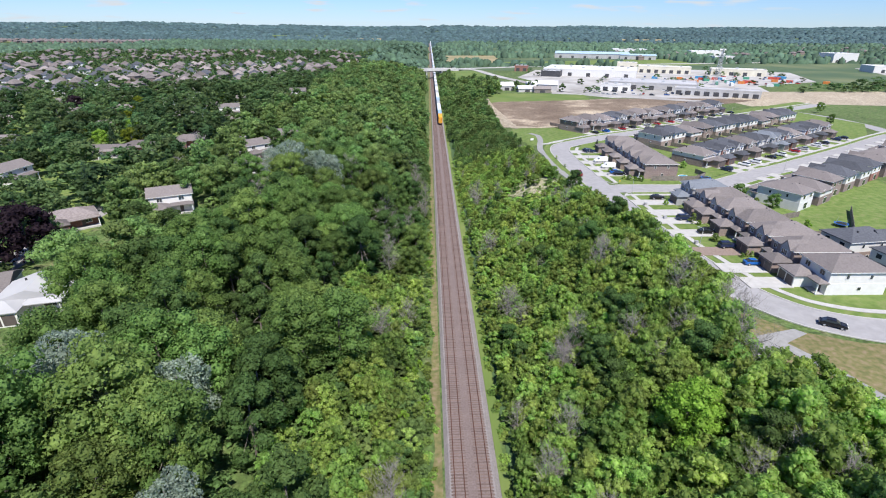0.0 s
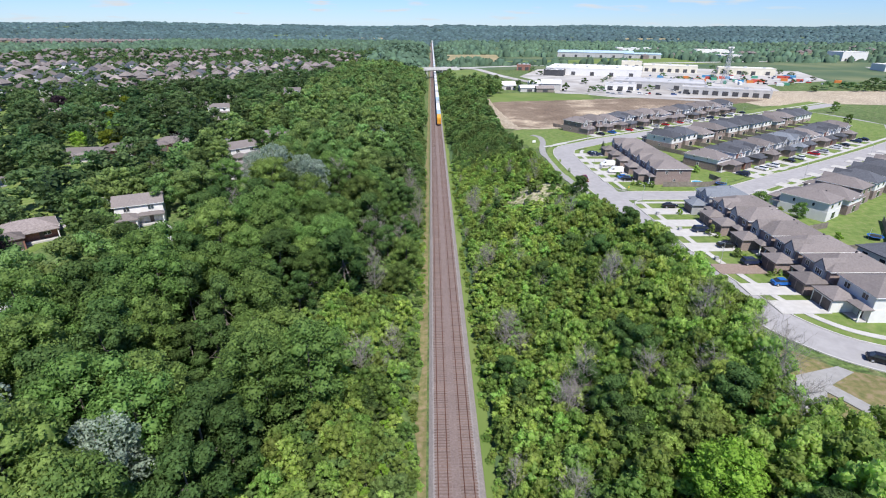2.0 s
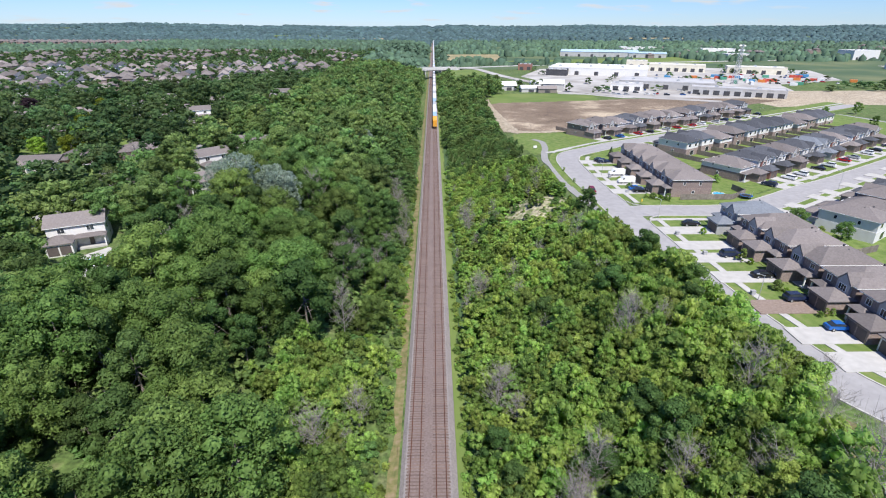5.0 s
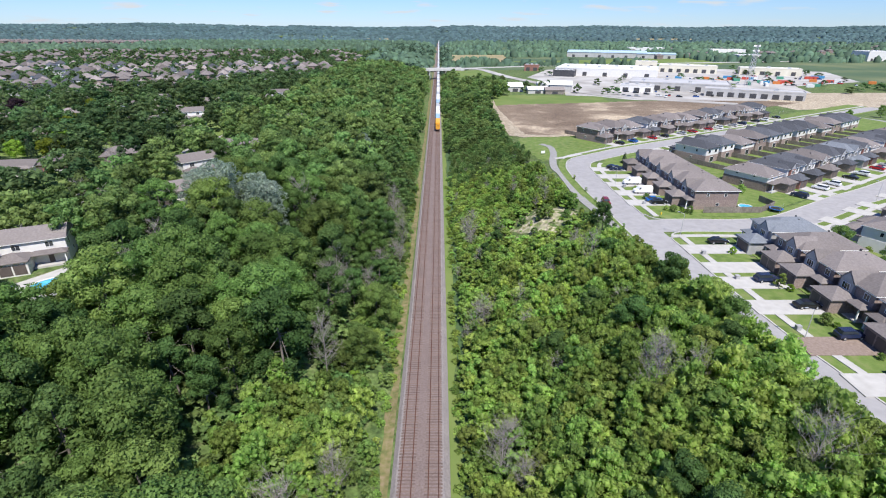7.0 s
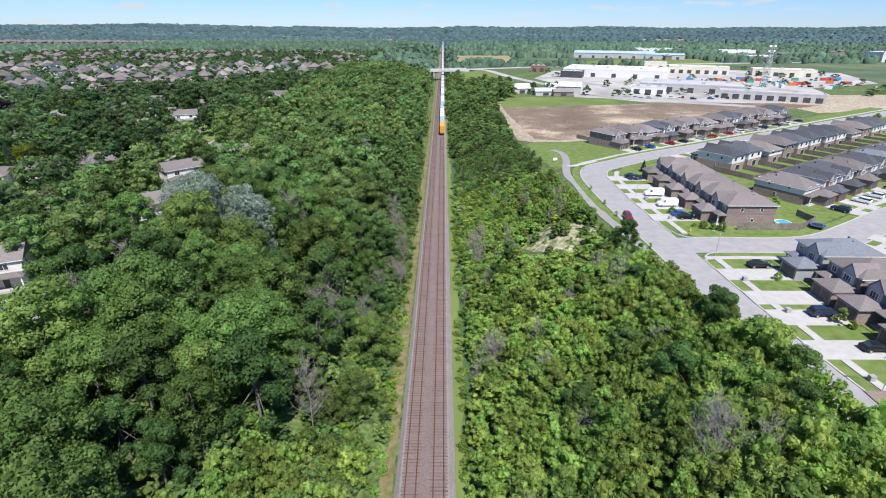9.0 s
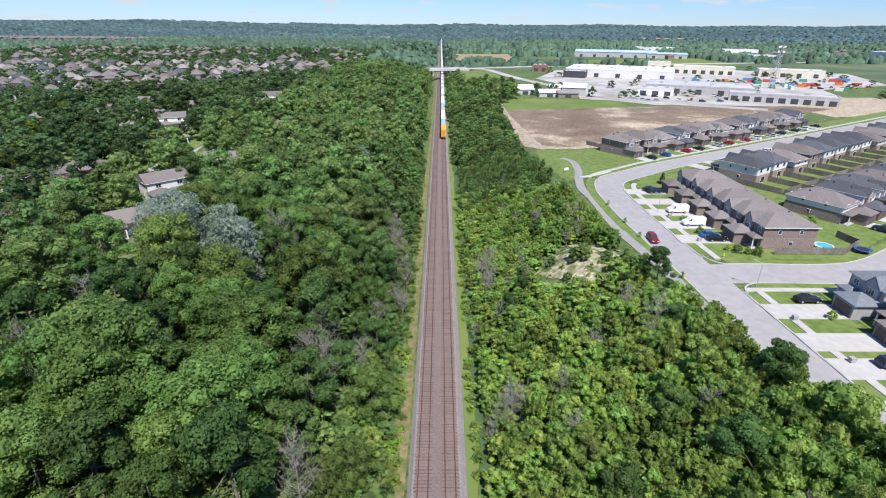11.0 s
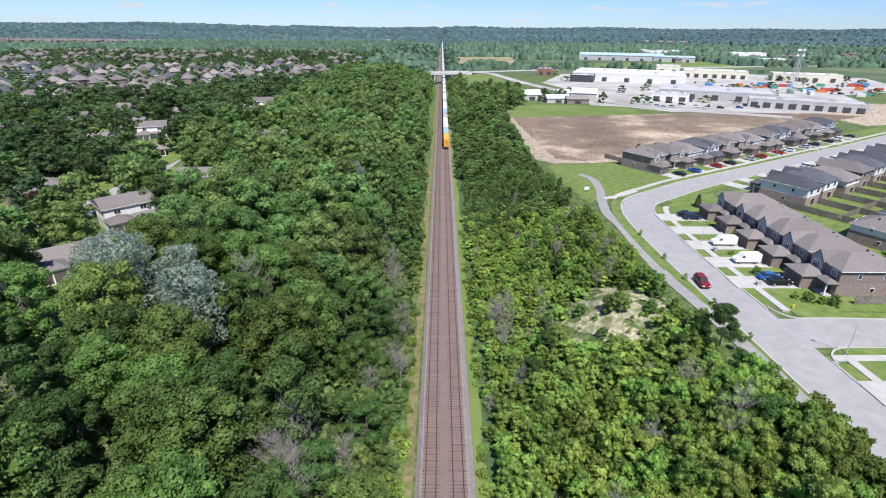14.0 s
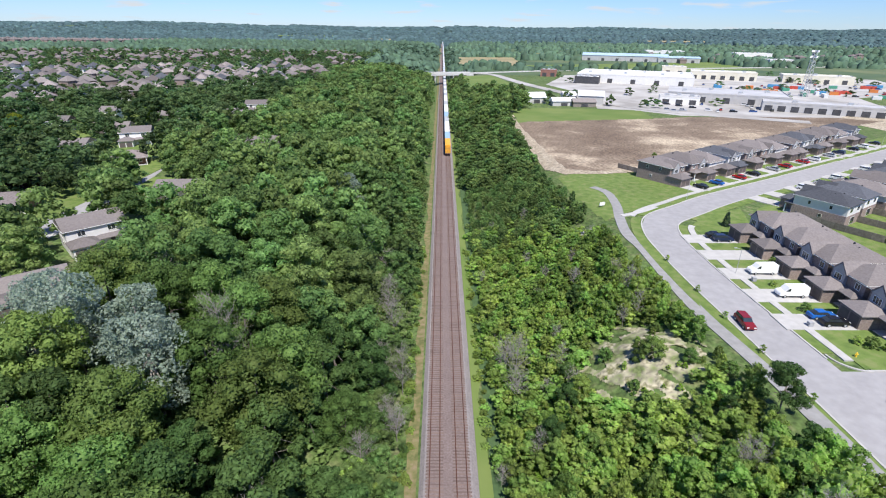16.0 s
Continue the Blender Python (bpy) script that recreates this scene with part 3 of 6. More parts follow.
patch("verge_meadow", "wide grassy field beside the main road", [(75, 770), (420, 810), (430, 960), (80, 840)], "meadow", 0.05, "field")
patch("tan_field", "pale tan stubble field", [(28, 840), (118, 845), (125, 1040), (30, 1030)], "stubble", 0.1, "field")
patch("green_field_far", "distant light green field", [(-1250, 1560), (-1000, 1580), (-1000, 1720), (-1300, 1700)], "meadow", 0.4, "field")
patch("tan_field_far", "distant pale tan field", [(-300, 2000), (-160, 2000), (-160, 2200), (-320, 2200)], "stubble", 0.8, "field")
patch("green_field_left", "distant light green field", [(-820, 1650), (-660, 1650), (-660, 1850), (-860, 1850)], "meadow", 0.4, "field")

patch("field_far_a", "distant pale green field between woods", [(300, 1700), (520, 1720), (540, 1900), (300, 1880)], "meadow", 2.0, "field")
patch("field_far_b", "distant tan stubble field between woods", [(700, 2000), (1000, 2000), (1000, 2200), (700, 2200)], "stubble", 2.0, "field")
patch("field_far_c", "distant green field between woods", [(-700, 2300), (-400, 2300), (-420, 2500), (-720, 2500)], "meadow", 2.0, "field")
patch("field_far_d", "distant tan field between woods", [(1300, 1300), (1700, 1350), (1700, 1500), (1300, 1450)], "stubble", 2.0, "field")
# main road over the bridge and its fork
ROAD_E = spline([(-420, 560), (-200, 610), (-60, 668), (-20, 697), (5, 705), (35, 715), (80, 735), (170, 770), (420, 840), (900, 960)], 12)
bm = ribbon(bmesh.new(), ROAD_E, -5.5, 5.5, 0.8, lambda x, y: 11.2 if abs(x - 5) < 95 else gz(x, y) + 0.4)
tagged(part("road_d", bm, "concrete"), "pale main road crossing over the railway", "road", kind="structure")
bm = ribbon(bmesh.new(), spline([(46, 720), (62, 690), (72, 640), (84, 590), (104, 530), (118, 480), (150, 440), (215, 405)], 10), -5, 5, 0.6, lambda x, y: gz(x, y) + 0.3)
tagged(part("road_e", bm, "gravel"), "pale road curving past the yards", "road", kind="structure")

# ---- bridge ----
br = thing("road_bridge", "pale concrete road bridge over the railway cutting", "bridge", 4.8, 703, 0, 16)
part("deck", boxes((-34, -6.5, 9.6, 34, 6.5, 11.15)), "bridge", br)
for y in (-6.6, 6.2):
    part("parapet", boxes((-34, y, 11.15, 34, y + 0.4, 12.3)), "bridge", br)
    bm = bmesh.new()
    for k in range(17):
        box(bm, -33 + k * 4.1, y + 0.12, 12.3, -32.8 + k * 4.1, y + 0.28, 13.1)
    box(bm, -34, y + 0.12, 13.0, 34, y + 0.28, 13.12)
    part("railing", bm, "galv", br)
for x in (-10.5, 10.5):
    part("pier", boxes((x - 0.6, -5.6, -0.8, x + 0.6, 5.6, 8.8)), "bridge", br)
    part("pier_cap", boxes((x - 0.9, -6.2, 8.8, x + 0.9, 6.2, 9.6)), "bridge", br)
for x0, x1 in ((-34, -26), (26, 34)):
    part("abutment", boxes((x0, -6.4, 3, x1, 6.4, 9.6)), "bridge", br)
for y in (-4.2, -1.4, 1.4, 4.2):
    part("girder", boxes((-26, y - 0.4, 8.75, 26, y + 0.4, 9.6)), "darksteel", br)

# ---- train ----
CAR_LEN = 18.0
rust = paint("freight_brown", (0.2, 0.1, 0.07), 0.7)
TRAIN_PAINT = {"white": paint("white_container", (0.72, 0.73, 0.74), 0.5), "blue": paint("pale_blue_container", (0.3, 0.45, 0.62), 0.5), "orange": M["orange"], "grey": paint("grey_hopper", (0.42, 0.43, 0.44), 0.5)}


def container_car(kind, label, far=False):
    c = thing("freight_wagon", label, "freight wagon", 0, 0, 0, group="wagons of the freight train")
    bm = bmesh.new()
    box(bm, -1.35, -CAR_LEN / 2 + 0.4, 0.95, 1.35, CAR_LEN / 2 - 0.4, 1.3)
    box(bm, -0.2, -CAR_LEN / 2, 0.85, 0.2, CAR_LEN / 2, 1.1)
    part("underframe", bm, rust, c)
    bm = bmesh.new()
    L = CAR_LEN / 2 - 0.55
    box(bm, -1.3, -L, 1.3, 1.3, L, 5.2)
    n = 18
    for k in range(n):
        y = -L + (k + 0.5) * 2 * L / n
        for s in (-1, 1):
            box(bm, min(s * 1.3, s * 1.36), y - 0.25, 1.5, max(s * 1.3, s * 1.36), y + 0.25, 5.0)
    box(bm, -1.36, -L - 0.02, 5.1, 1.36, L + 0.02, 5.3)
    part("body", bm, TRAIN_PAINT[kind], c)
    if far:
        return c
    bm = bmesh.new()
    for s in (-0.62, 0.62):
        box(bm, s - 0.55, -L - 0.08, 1.45, s + 0.55, -L, 5.0)
    part("end_door", bm, TRAIN_PAINT[kind], c)
    bm = bmesh.new()
    for k in range(5):
        tube(bm, (-1.2, -L - 0.12, 1.6 + k * 0.7), (1.2, -L - 0.12, 1.6 + k * 0.7), 0.03, 0.03, 4)
    part("end_bars", bm, "darksteel", c)
    for y in (-CAR_LEN / 2 + 2.6, CAR_LEN / 2 - 2.6):
        bm = bmesh.new()
        for dy in (-0.9, 0.9):
            for x in (-0.76, 0.76):
                tube(bm, (x - 0.07, y + dy, 0.62), (x + 0.07, y + dy, 0.62), 0.45, 0.45, 12)
            tube(bm, (-0.9, y + dy, 0.62), (0.9, y + dy, 0.62), 0.08, 0.08, 6)
        box(bm, -1.1, y - 1.3, 0.5, -0.95, y + 1.3, 0.85)
        box(bm, 0.95, y - 1.3, 0.5, 1.1, y + 1.3, 0.85)
        part("bogie", bm, "darksteel", c)
    return c


kinds = {k: container_car(k, f"{d} boxy freight wagon on the track") for k, d in (("white", "white and silver"), ("blue", "pale blue"), ("orange", "orange-yellow"), ("grey", "light grey"))}
far_kinds = {k: container_car(k, f"{d} boxy freight wagon far down the track", True) for k, d in (("white", "white and silver"), ("blue", "pale blue"), ("orange", "orange-yellow"), ("grey", "light grey"))}
TRAIN_END = 362.0
seq = ["orange", "blue", "white", "white", "grey", "blue", "white", "white", "grey", "white"]
for i in range(100):
    k = seq[i] if i < len(seq) else ["white", "grey", "white", "blue", "white", "orange"][(i * 7) % 6] if i % 9 == 0 else ["white", "grey"][i % 2]
    c = (kinds if i < 30 else far_kinds)[k]
    m = pose(TRACKS[1], TRAIN_END + CAR_LEN * (i + 0.5), 0.12)
    if "used" not in c:
        c["used"] = 1
        c.matrix_basis = m
    else:
        copy_thing(c, m)
for c in (*kinds.values(), *far_kinds.values()):
    if "used" in c:
        del c["used"]
    else:
        for o in (*c.children_recursive, c):
            bpy.data.objects.remove(o)

# ---- houses ----
def window(parent, x, z, w, h, y, depth=0.08, mullions=1):
    """A window in a wall that faces -y; x, z its middle. frame and pane."""
    bm = bmesh.new()
    t = 0.09
    box(bm, x - w / 2, y - depth, z - h / 2, x - w / 2 + t, y + 0.02, z + h / 2)
    box(bm, x + w / 2 - t, y - depth, z - h / 2, x + w / 2, y + 0.02, z + h / 2)
    box(bm, x - w / 2 + t, y - depth, z - h / 2, x + w / 2 - t, y + 0.02, z - h / 2 + t)
    box(bm, x - w / 2 + t, y - depth, z + h / 2 - t, x + w / 2 - t, y + 0.02, z + h / 2)
    for k in range(mullions):
        xm = x - w / 2 + (k + 1) * w / (mullions + 1)
        box(bm, xm - 0.03, y - depth + 0.01, z - h / 2 + t, xm + 0.03, y + 0.02, z + h / 2 - t)
    f = part("window_frame", bm, "trim", parent)
    part("pane", boxes((x - w / 2 + t, y - 0.025, z - h / 2 + t, x + w / 2 - t, y + 0.01, z + h / 2 - t)), "glass", f)
    return f


def side_window(parent, s, x, y, z, w, h):
    bm = boxes((x - 0.06, y - w / 2, z - h / 2, x + 0.06, y + w / 2, z + h / 2))
    f = part("window_frame", bm, "trim", parent)
    part("pane", boxes((x - 0.08, y - w / 2 + 0.09, z - h / 2 + 0.09, x + 0.08, y + w / 2 - 0.09, z + h / 2 - 0.09)), "glass", f)


def house(label, w=8.4, d=12.5, h=5.6, wall="brick", roof="roof", side="siding", gar=1, rise=2.1, storeys=2, mirror=1, ridge=None, door="garagedoor", front_gable=True, name="house"):
    """A detached house whose front faces -y, with a garage in front. Local origin at the middle of the main block's front."""
    e = thing(name, label, "house", 0, 0, 0)
    part("wall", boxes((-w / 2, 0, -0.6, w / 2, d, h)), wall if storeys == 1 else side, e)
    if storeys == 2:
        part("lower_wall", boxes((-w / 2 - 0.06, -0.06, -0.6, w / 2 + 0.06, d + 0.06, 2.8)), wall, e, "brick lower storey")
    part("roof", hip(bmesh.new(), -w / 2, 0, w / 2, d, h, rise, ridge=ridge), roof, e)
    gw, gd, gh = min(w * 0.6, 5.4), 4.6, 2.9
    x0 = -w / 2 if mirror > 0 else w / 2 - gw
    x1 = x0 + gw
    if gar:
        part("garage", boxes((x0, -gd, -0.6, x1, -0.06, gh)), wall, e)
        part("garage_roof", hip(bmesh.new(), x0, -gd, x1, 0.3, gh, 1.35, 0.4), roof, e)
        n = 2 if gw > 5 else 1
        for k in range(n):
            a = x0 + 0.35 + k * (gw - 0.4) / n
            b = a + (gw - 0.4) / n - 0.3
            bm = bmesh.new()
            grid = [[bm.verts.new((a + (b - a) * q / 4, -gd - 0.05, 2.25 * r / 4)) for q in range(5)] for r in range(5)]
            faces = [bm.faces.new((grid[r][q], grid[r][q + 1], grid[r + 1][q + 1], grid[r + 1][q])) for r in range(4) for q in range(4)]
            bmesh.ops.inset_individual(bm, faces=faces, thickness=0.08, depth=-0.04)
            part("garage_door", bm, door, e, "panelled garage door")
    xm = (x1 + w / 2) / 2 if mirror > 0 else (x0 - w / 2) / 2
    pw = w - gw
    part("front_door", boxes((xm - 0.5, -0.1, 0.1, xm + 0.5, 0.0, 2.2)), "garagedoor", e)
    part("porch_slab", boxes((xm - pw / 2 + 0.1, -2.0, -0.6, xm + pw / 2 - 0.1, -0.07, 0.12)), "concrete", e)
    part("porch_roof", hip(bmesh.new(), xm - pw / 2, -2.0, xm + pw / 2, 0.1, 2.85, 0.7, 0.25), roof, e)
    part("porch_post", boxes((xm - mirror * -1 * (pw / 2 - 0.3) - 0.12, -1.95, 0.12, xm - mirror * -1 * (pw / 2 - 0.3) + 0.12, -1.7, 2.75)), "trim", e)
    if storeys == 2:
        if front_gable:
            gx = (x0 + x1) / 2
            bm = bmesh.new()
            hw = 1.9
            v = [bm.verts.new(p) for p in ((gx - hw, -0.7, h - 0.2), (gx + hw, -0.7, h - 0.2), (gx, -0.7, h + 1.9), (gx - hw, 3.6, h - 0.2), (gx + hw, 3.6, h - 0.2), (gx, 4.4, h + 1.9))]
            for f in ((0, 1, 2), (3, 5, 4), (0, 2, 5, 3), (1, 4, 5, 2), (0, 3, 4, 1)):
                bm.faces.new([v[i] for i in f])
            part("gable_roof", bm, roof, e)
            part("gable_wall", boxes((gx - 1.55, -0.62, 3.0, gx + 1.55, -0.04, h - 0.2)), "greysiding" if wall == "brick" else wall, e)
            bm = bmesh.new()
            v = [bm.verts.new(p) for p in ((gx - 1.5, -0.72, h - 0.2), (gx + 1.5, -0.72, h - 0.2), (gx, -0.72, h + 1.45), (gx - 1.5, -0.6, h - 0.2), (gx + 1.5, -0.6, h - 0.2), (gx, -0.6, h + 1.45))]
            for f in ((0, 1, 2), (5, 4, 3), (0, 2, 5, 3), (1, 4, 5, 2), (0, 3, 4, 1)):
                bm.faces.new([v[i] for i in f])
            part("gable_face", bm, "greysiding", e)
            window(e, gx, 4.4, 1.9, 1.4, -0.62, mullions=2)
            window(e, xm, 4.3, 1.3, 1.3, 0.0)
        else:
            window(e, -w / 4, 4.4, 1.6, 1.3, 0.0)
            window(e, w / 4, 4.4, 1.6, 1.3, 0.0)
        for s in (-1, 1):
            side_window(e, s, s * (w / 2 + 0.01), d * 0.3, 4.3, 0.8, 1.1)
            side_window(e, s, s * (w / 2 + 0.01), d * 0.7, 4.3, 0.8, 1.1)
            side_window(e, s, s * (w / 2 + 0.07), d * 0.55, 1.5, 0.9, 0.9)
        for x in (-w / 4, w / 4):
            f = part("window_frame", boxes((x - 0.75, d - 0.02, 3.6, x + 0.75, d + 0.06, 4.9)), "trim", e)
            part("pane", boxes((x - 0.66, d + 0.02, 3.7, x + 0.66, d + 0.08, 4.8)), "glass", f)
        f = part("patio_door", boxes((-1.2, d + 0.02, 0.1, 1.2, d + 0.1, 2.2)), "trim", e)
        part("pane", boxes((-1.1, d + 0.05, 0.2, 1.1, d + 0.13, 2.1)), "glass", f)
    else:
        for x in (-w * 0.3, w * 0.3):
            window(e, x, 1.5, 1.7, 1.1, 0.0)
        for s in (-1, 1):
            side_window(e, s, s * (w / 2 + 0.01), d * 0.5, 1.6, 1.0, 0.9)
    bm = bmesh.new()
    for k in range(2):
        vx, vy = (0.8, d * 0.62) if k else (-w * 0.2, d * 0.7)
        box(bm, vx - 0.15, vy - 0.15, h + rise * 0.3, vx + 0.15, vy + 0.15, h + rise * 0.62 + 0.5)
    part("roof_vent", bm, "darksteel", e)
    bm = bmesh.new()
    box(bm, -w / 2 - 0.47, -0.47, h - 0.19, w / 2 + 0.47, -0.4, h - 0.05)
    box(bm, -w / 2 - 0.49, -0.4, h - 0.19, -w / 2 - 0.42, d + 0.4, h - 0.05)
    box(bm, w / 2 + 0.42, -0.4, h - 0.19, w / 2 + 0.49, d + 0.4, h - 0.05)
    part("gutter", bm, "trim", e)
    return e


def place(ob, x, y, heading, z=None, used=set()):
    """The thing itself at its first place, a copy at each further one."""
    m = pose(x, y, road_z(x, y) + 0.12 if z is None else z, 0, 0, heading)
    if ob.name in used:
        return copy_thing(ob, m)
    used.add(ob.name)
    ob.matrix_basis = m
    return ob


H_BROWN = house("brown brick two-storey house with grey-brown shingle roof", side="brick", mirror=1)
H_BROWN2 = house("brown brick two-storey house with attached double garage", side="brick", mirror=-1, d=13.2, rise=2.25)
H_BLUE = house("grey-sided house with blue-grey shingle roof", w=8.0, d=12.0, wall="greysiding", side="greysiding", roof="roofblue", mirror=-1)
H_WHITE = house("white-sided two-storey house with grey-brown roof", w=9.2, d=13.0, wall="siding", side="siding", roof="roof", mirror=1, front_gable=False)
H_DARK = house("two-storey house with charcoal shingle roof", roof="roofdark", side="siding", mirror=1, d=13.0)
H_DARK2 = house("pale-sided house with charcoal roof and brick front", roof="roofdark", side="siding", mirror=-1, w=8.8, rise=2.4)
H_RED = house("red brick two-storey house with charcoal roof", wall="redbrick", side="siding", roof="roofdark", mirror=1)
H_PALE = house("pale brick bungalow-front house with brown roof", w=9.5, d=14, h=4.6, rise=2.4, mirror=-1, front_gable=False)

driveways, parked = [], []


def drive(x, y, heading, length, width, mat="concrete"):
    """A driveway from the kerb to a garage. Local: from the garage towards -y."""
    driveways.append((x, y, heading, length, width, mat))


# the row along the street, facing west
ROW_S = [(156.2, H_BLUE), (146.4, H_BROWN2), (136.6, H_BROWN), (126.8, H_BROWN), (117.0, H_BROWN2), (107.2, H_BROWN2), (97.0, H_WHITE)]
for i, (y, h) in enumerate(ROW_S):
    xf = 82.4 + (0.8 if i == 6 else 0)
    place(h, xf + 1.0, y, -90)
    mir = -1 if h in (H_BLUE, H_BROWN2, H_DARK2, H_PALE) else 1
    drive(xf - 4.2, y + (1.5 if mir > 0 else -1.5) * 0.9, -90, xf - 4.2 - np.interp(y, [90, 100, 110, 125, 160], [71.5, 69.4, 67.8, 66.2, 65.3]), 5.2, "paver" if i == 4 else "concrete")
ROW_M = [(187.2, H_BROWN), (196.7, H_BROWN), (206.2, H_BROWN), (215.7, H_BROWN), (225.2, H_BROWN)]
for i, (y, h) in enumerate(ROW_M):
    xf = 79.3
    place(h, xf + 1.0, y, -90)
    drive(xf - 4.0, y + 1.68, -90, xf - 4.0 - 63.5, 5.2)
# rows along the two slanting streets; u along the street, v across
UB = np.array((0.84, 0.5426))
NB = np.array((-0.5426, 0.84))
HB = math.degrees(math.atan2(UB[1], UB[0]))


def row(start, n, step, side, kinds, setback=13.5):
    for i in range(n):
        p = np.array(start) + UB * step * i
        q = p + NB * side * (4.5 + setback)
        h = kinds[i % len(kinds)]
        head = HB if side > 0 else HB + 180
        place(h, q[0], q[1], head)
        g = p + NB * side * (4.5 + setback - 5.3)
        mir = -1 if h in (H_BLUE, H_BROWN2, H_DARK2, H_PALE) else 1
        g = g + UB * (-1.4 * mir) * side
        drive(g[0], g[1], head, setback - 5.4, 5.2)


row((92.5, 261.8), 13, 11.6, 1, [H_BROWN, H_BROWN2, H_PALE, H_DARK, H_BROWN, H_BROWN2, H_PALE, H_BROWN, H_DARK2])
row((96.0, 264.0), 12, 12.0, -1, [H_DARK, H_DARK2, H_PALE, H_BROWN2, H_DARK, H_DARK2])
row((125.0, 187.2), 11, 11.4, 1, [H_PALE, H_RED, H_DARK, H_BROWN, H_DARK2, H_BLUE, H_RED])
row((101.5, 174.0), 15, 12.0, -1, [H_WHITE, H_PALE, H_BROWN, H_DARK2, H_DARK, H_RED, H_BROWN2])
place(H_DARK, 113, 114, 90 + 8)
place(H_DARK2, 116.5, 102.5, 90 + 8)

for k, mat in enumerate(("concrete", "paver")):
    for x, y, hd, ln, w, mm in driveways:
        if mm != mat:
            continue
        ob = part("driveway", boxes((-w / 2, -ln, -0.4, w / 2, 0.9, 0.185)), mat)
        ob.matrix_basis = pose(x, y, road_z(x, y), 0, 0, hd)
        tagged(ob, "brown paver driveway in front of a garage" if mat == "paver" else "pale concrete driveway in front of a garage", "driveway", kind="structure")

# ---- older houses among the trees ----
L_WHITE = house("white two-storey house with grey roof among trees", w=12, d=8.5, h=5.6, wall="siding", side="siding", roof="roof", rise=2.0, ridge="x", front_gable=False, gar=1, name="house")
L_BUNG = house("pale bungalow with shallow grey gable roof among trees", w=14, d=8.5, h=3.0, wall="siding", side="siding", roof="roof", rise=1.7, ridge="x", storeys=1, front_gable=False, name="bungalow")
L_BRICK = house("brick bungalow with brown roof among trees", w=13, d=8.5, h=3.0, wall="redbrick", side="redbrick", roof="rooftan", rise=1.9, storeys=1, front_gable=False, name="bungalow")
L_PALE = house("bungalow with a pale blue-grey roof among trees", w=12, d=9, h=3.2, wall="siding", side="siding", roof="steelgrey", rise=2.0, ridge="y", storeys=1, front_gable=False, name="bungalow")
OLD = [(L_WHITE, -81.0, 148, 25), (L_PALE, -82, 89, 15), (L_BUNG, -97, 92, 20), (L_BUNG, -142, 220, 8), (L_BRICK, -133, 228, 10), (L_BRICK, -180, 283, 5), (L_BRICK, -103, 135, 40), (L_WHITE, -75.5, 220, 45), (L_BUNG, -73, 194, 40),
       (L_BUNG, -75, 257, 4), (L_BRICK, -116, 242, 20), (L_WHITE, -105, 416, 10), (L_WHITE, -104, 385, 60), (L_BUNG, -146, 392, 8), (L_WHITE, -176, 386, 8), (L_BUNG, -149, 317, 8), (L_BRICK, -90, 331, 5), (L_BUNG, -72, 326, 8), (L_BUNG, -154, 356, 10),
       (L_WHITE, -180, 354, 8), (L_BRICK, -205, 344, 8), (L_BUNG, -230, 330, 10), (L_BRICK, -250, 300, 20), (L_BUNG, -260, 376, 15), (L_WHITE, -150, 180, 80), (L_BUNG, -205, 240, 15), (L_BUNG, -300, 370, 0), (L_BRICK, -230, 396, 10), (L_WHITE, -128, 330, 20), (L_BUNG, -280, 340, 5), (L_BRICK, -112, 295, 30)]
for h, x, y, hd in OLD:
    place(h, x, y, hd, gz(x, y) + 0.3)
for x, y, rx, ry, hd in ((-71.3, 139, 4.2, 2.4, 35), (96.4, 184.3, 1.8, 1.8, 0)):
    p = thing("swimming_pool", "blue backyard swimming pool with pale surround", "pool", x, y, (gz(x, y) + 0.1) if x < 0 else 12.35, hd)
    bm = bmesh.new()
    n = 24
    for s, z0, z1 in ((1.0, 0, 0.55),):
        o = [(math.cos(k * math.tau / n), math.sin(k * math.tau / n)) for k in range(n)]
        a = [bm.verts.new((rx * 1.14 * c, ry * 1.2 * q, z1)) for c, q in o]
        b = [bm.verts.new((rx * c, ry * q, z1)) for c, q in o]
        c_ = [bm.verts.new((rx * 1.14 * c, ry * 1.2 * q, -0.4)) for c, q in o]
        for k in range(n):
            j = (k + 1) % n
            bm.faces.new((a[k], a[j], b[j], b[k]))
            bm.faces.new((c_[k], c_[j], a[j], a[k]))
    part("rim", bm, "trim", p)
    bm = bmesh.new()
    prism(bm, [(rx * c, ry * q) for c, q in o], 0.1, 0.48)
    part("water", bm, "water", p)
patch("pool_terrace", "pale paved terrace beside the pool", [(-81, 137), (-70, 132), (-65, 139), (-74, 148)], "concrete", 0.08, "terrace")
patch("old_lawn_a", "mown lawn behind the white house", [(-70, 150), (-64, 141), (-58, 152), (-66, 160)], "grass", 0.06, "grass")
patch("old_lawn_b", "mown lawn beside a bungalow", [(-94, 258), (-83, 262), (-80, 280), (-95, 280)], "grass", 0.06, "grass")
patch("old_drive", "pale driveway among trees", [(-100, 228), (-92, 224), (-90, 262), (-97, 262)], "concrete", 0.07, "driveway")
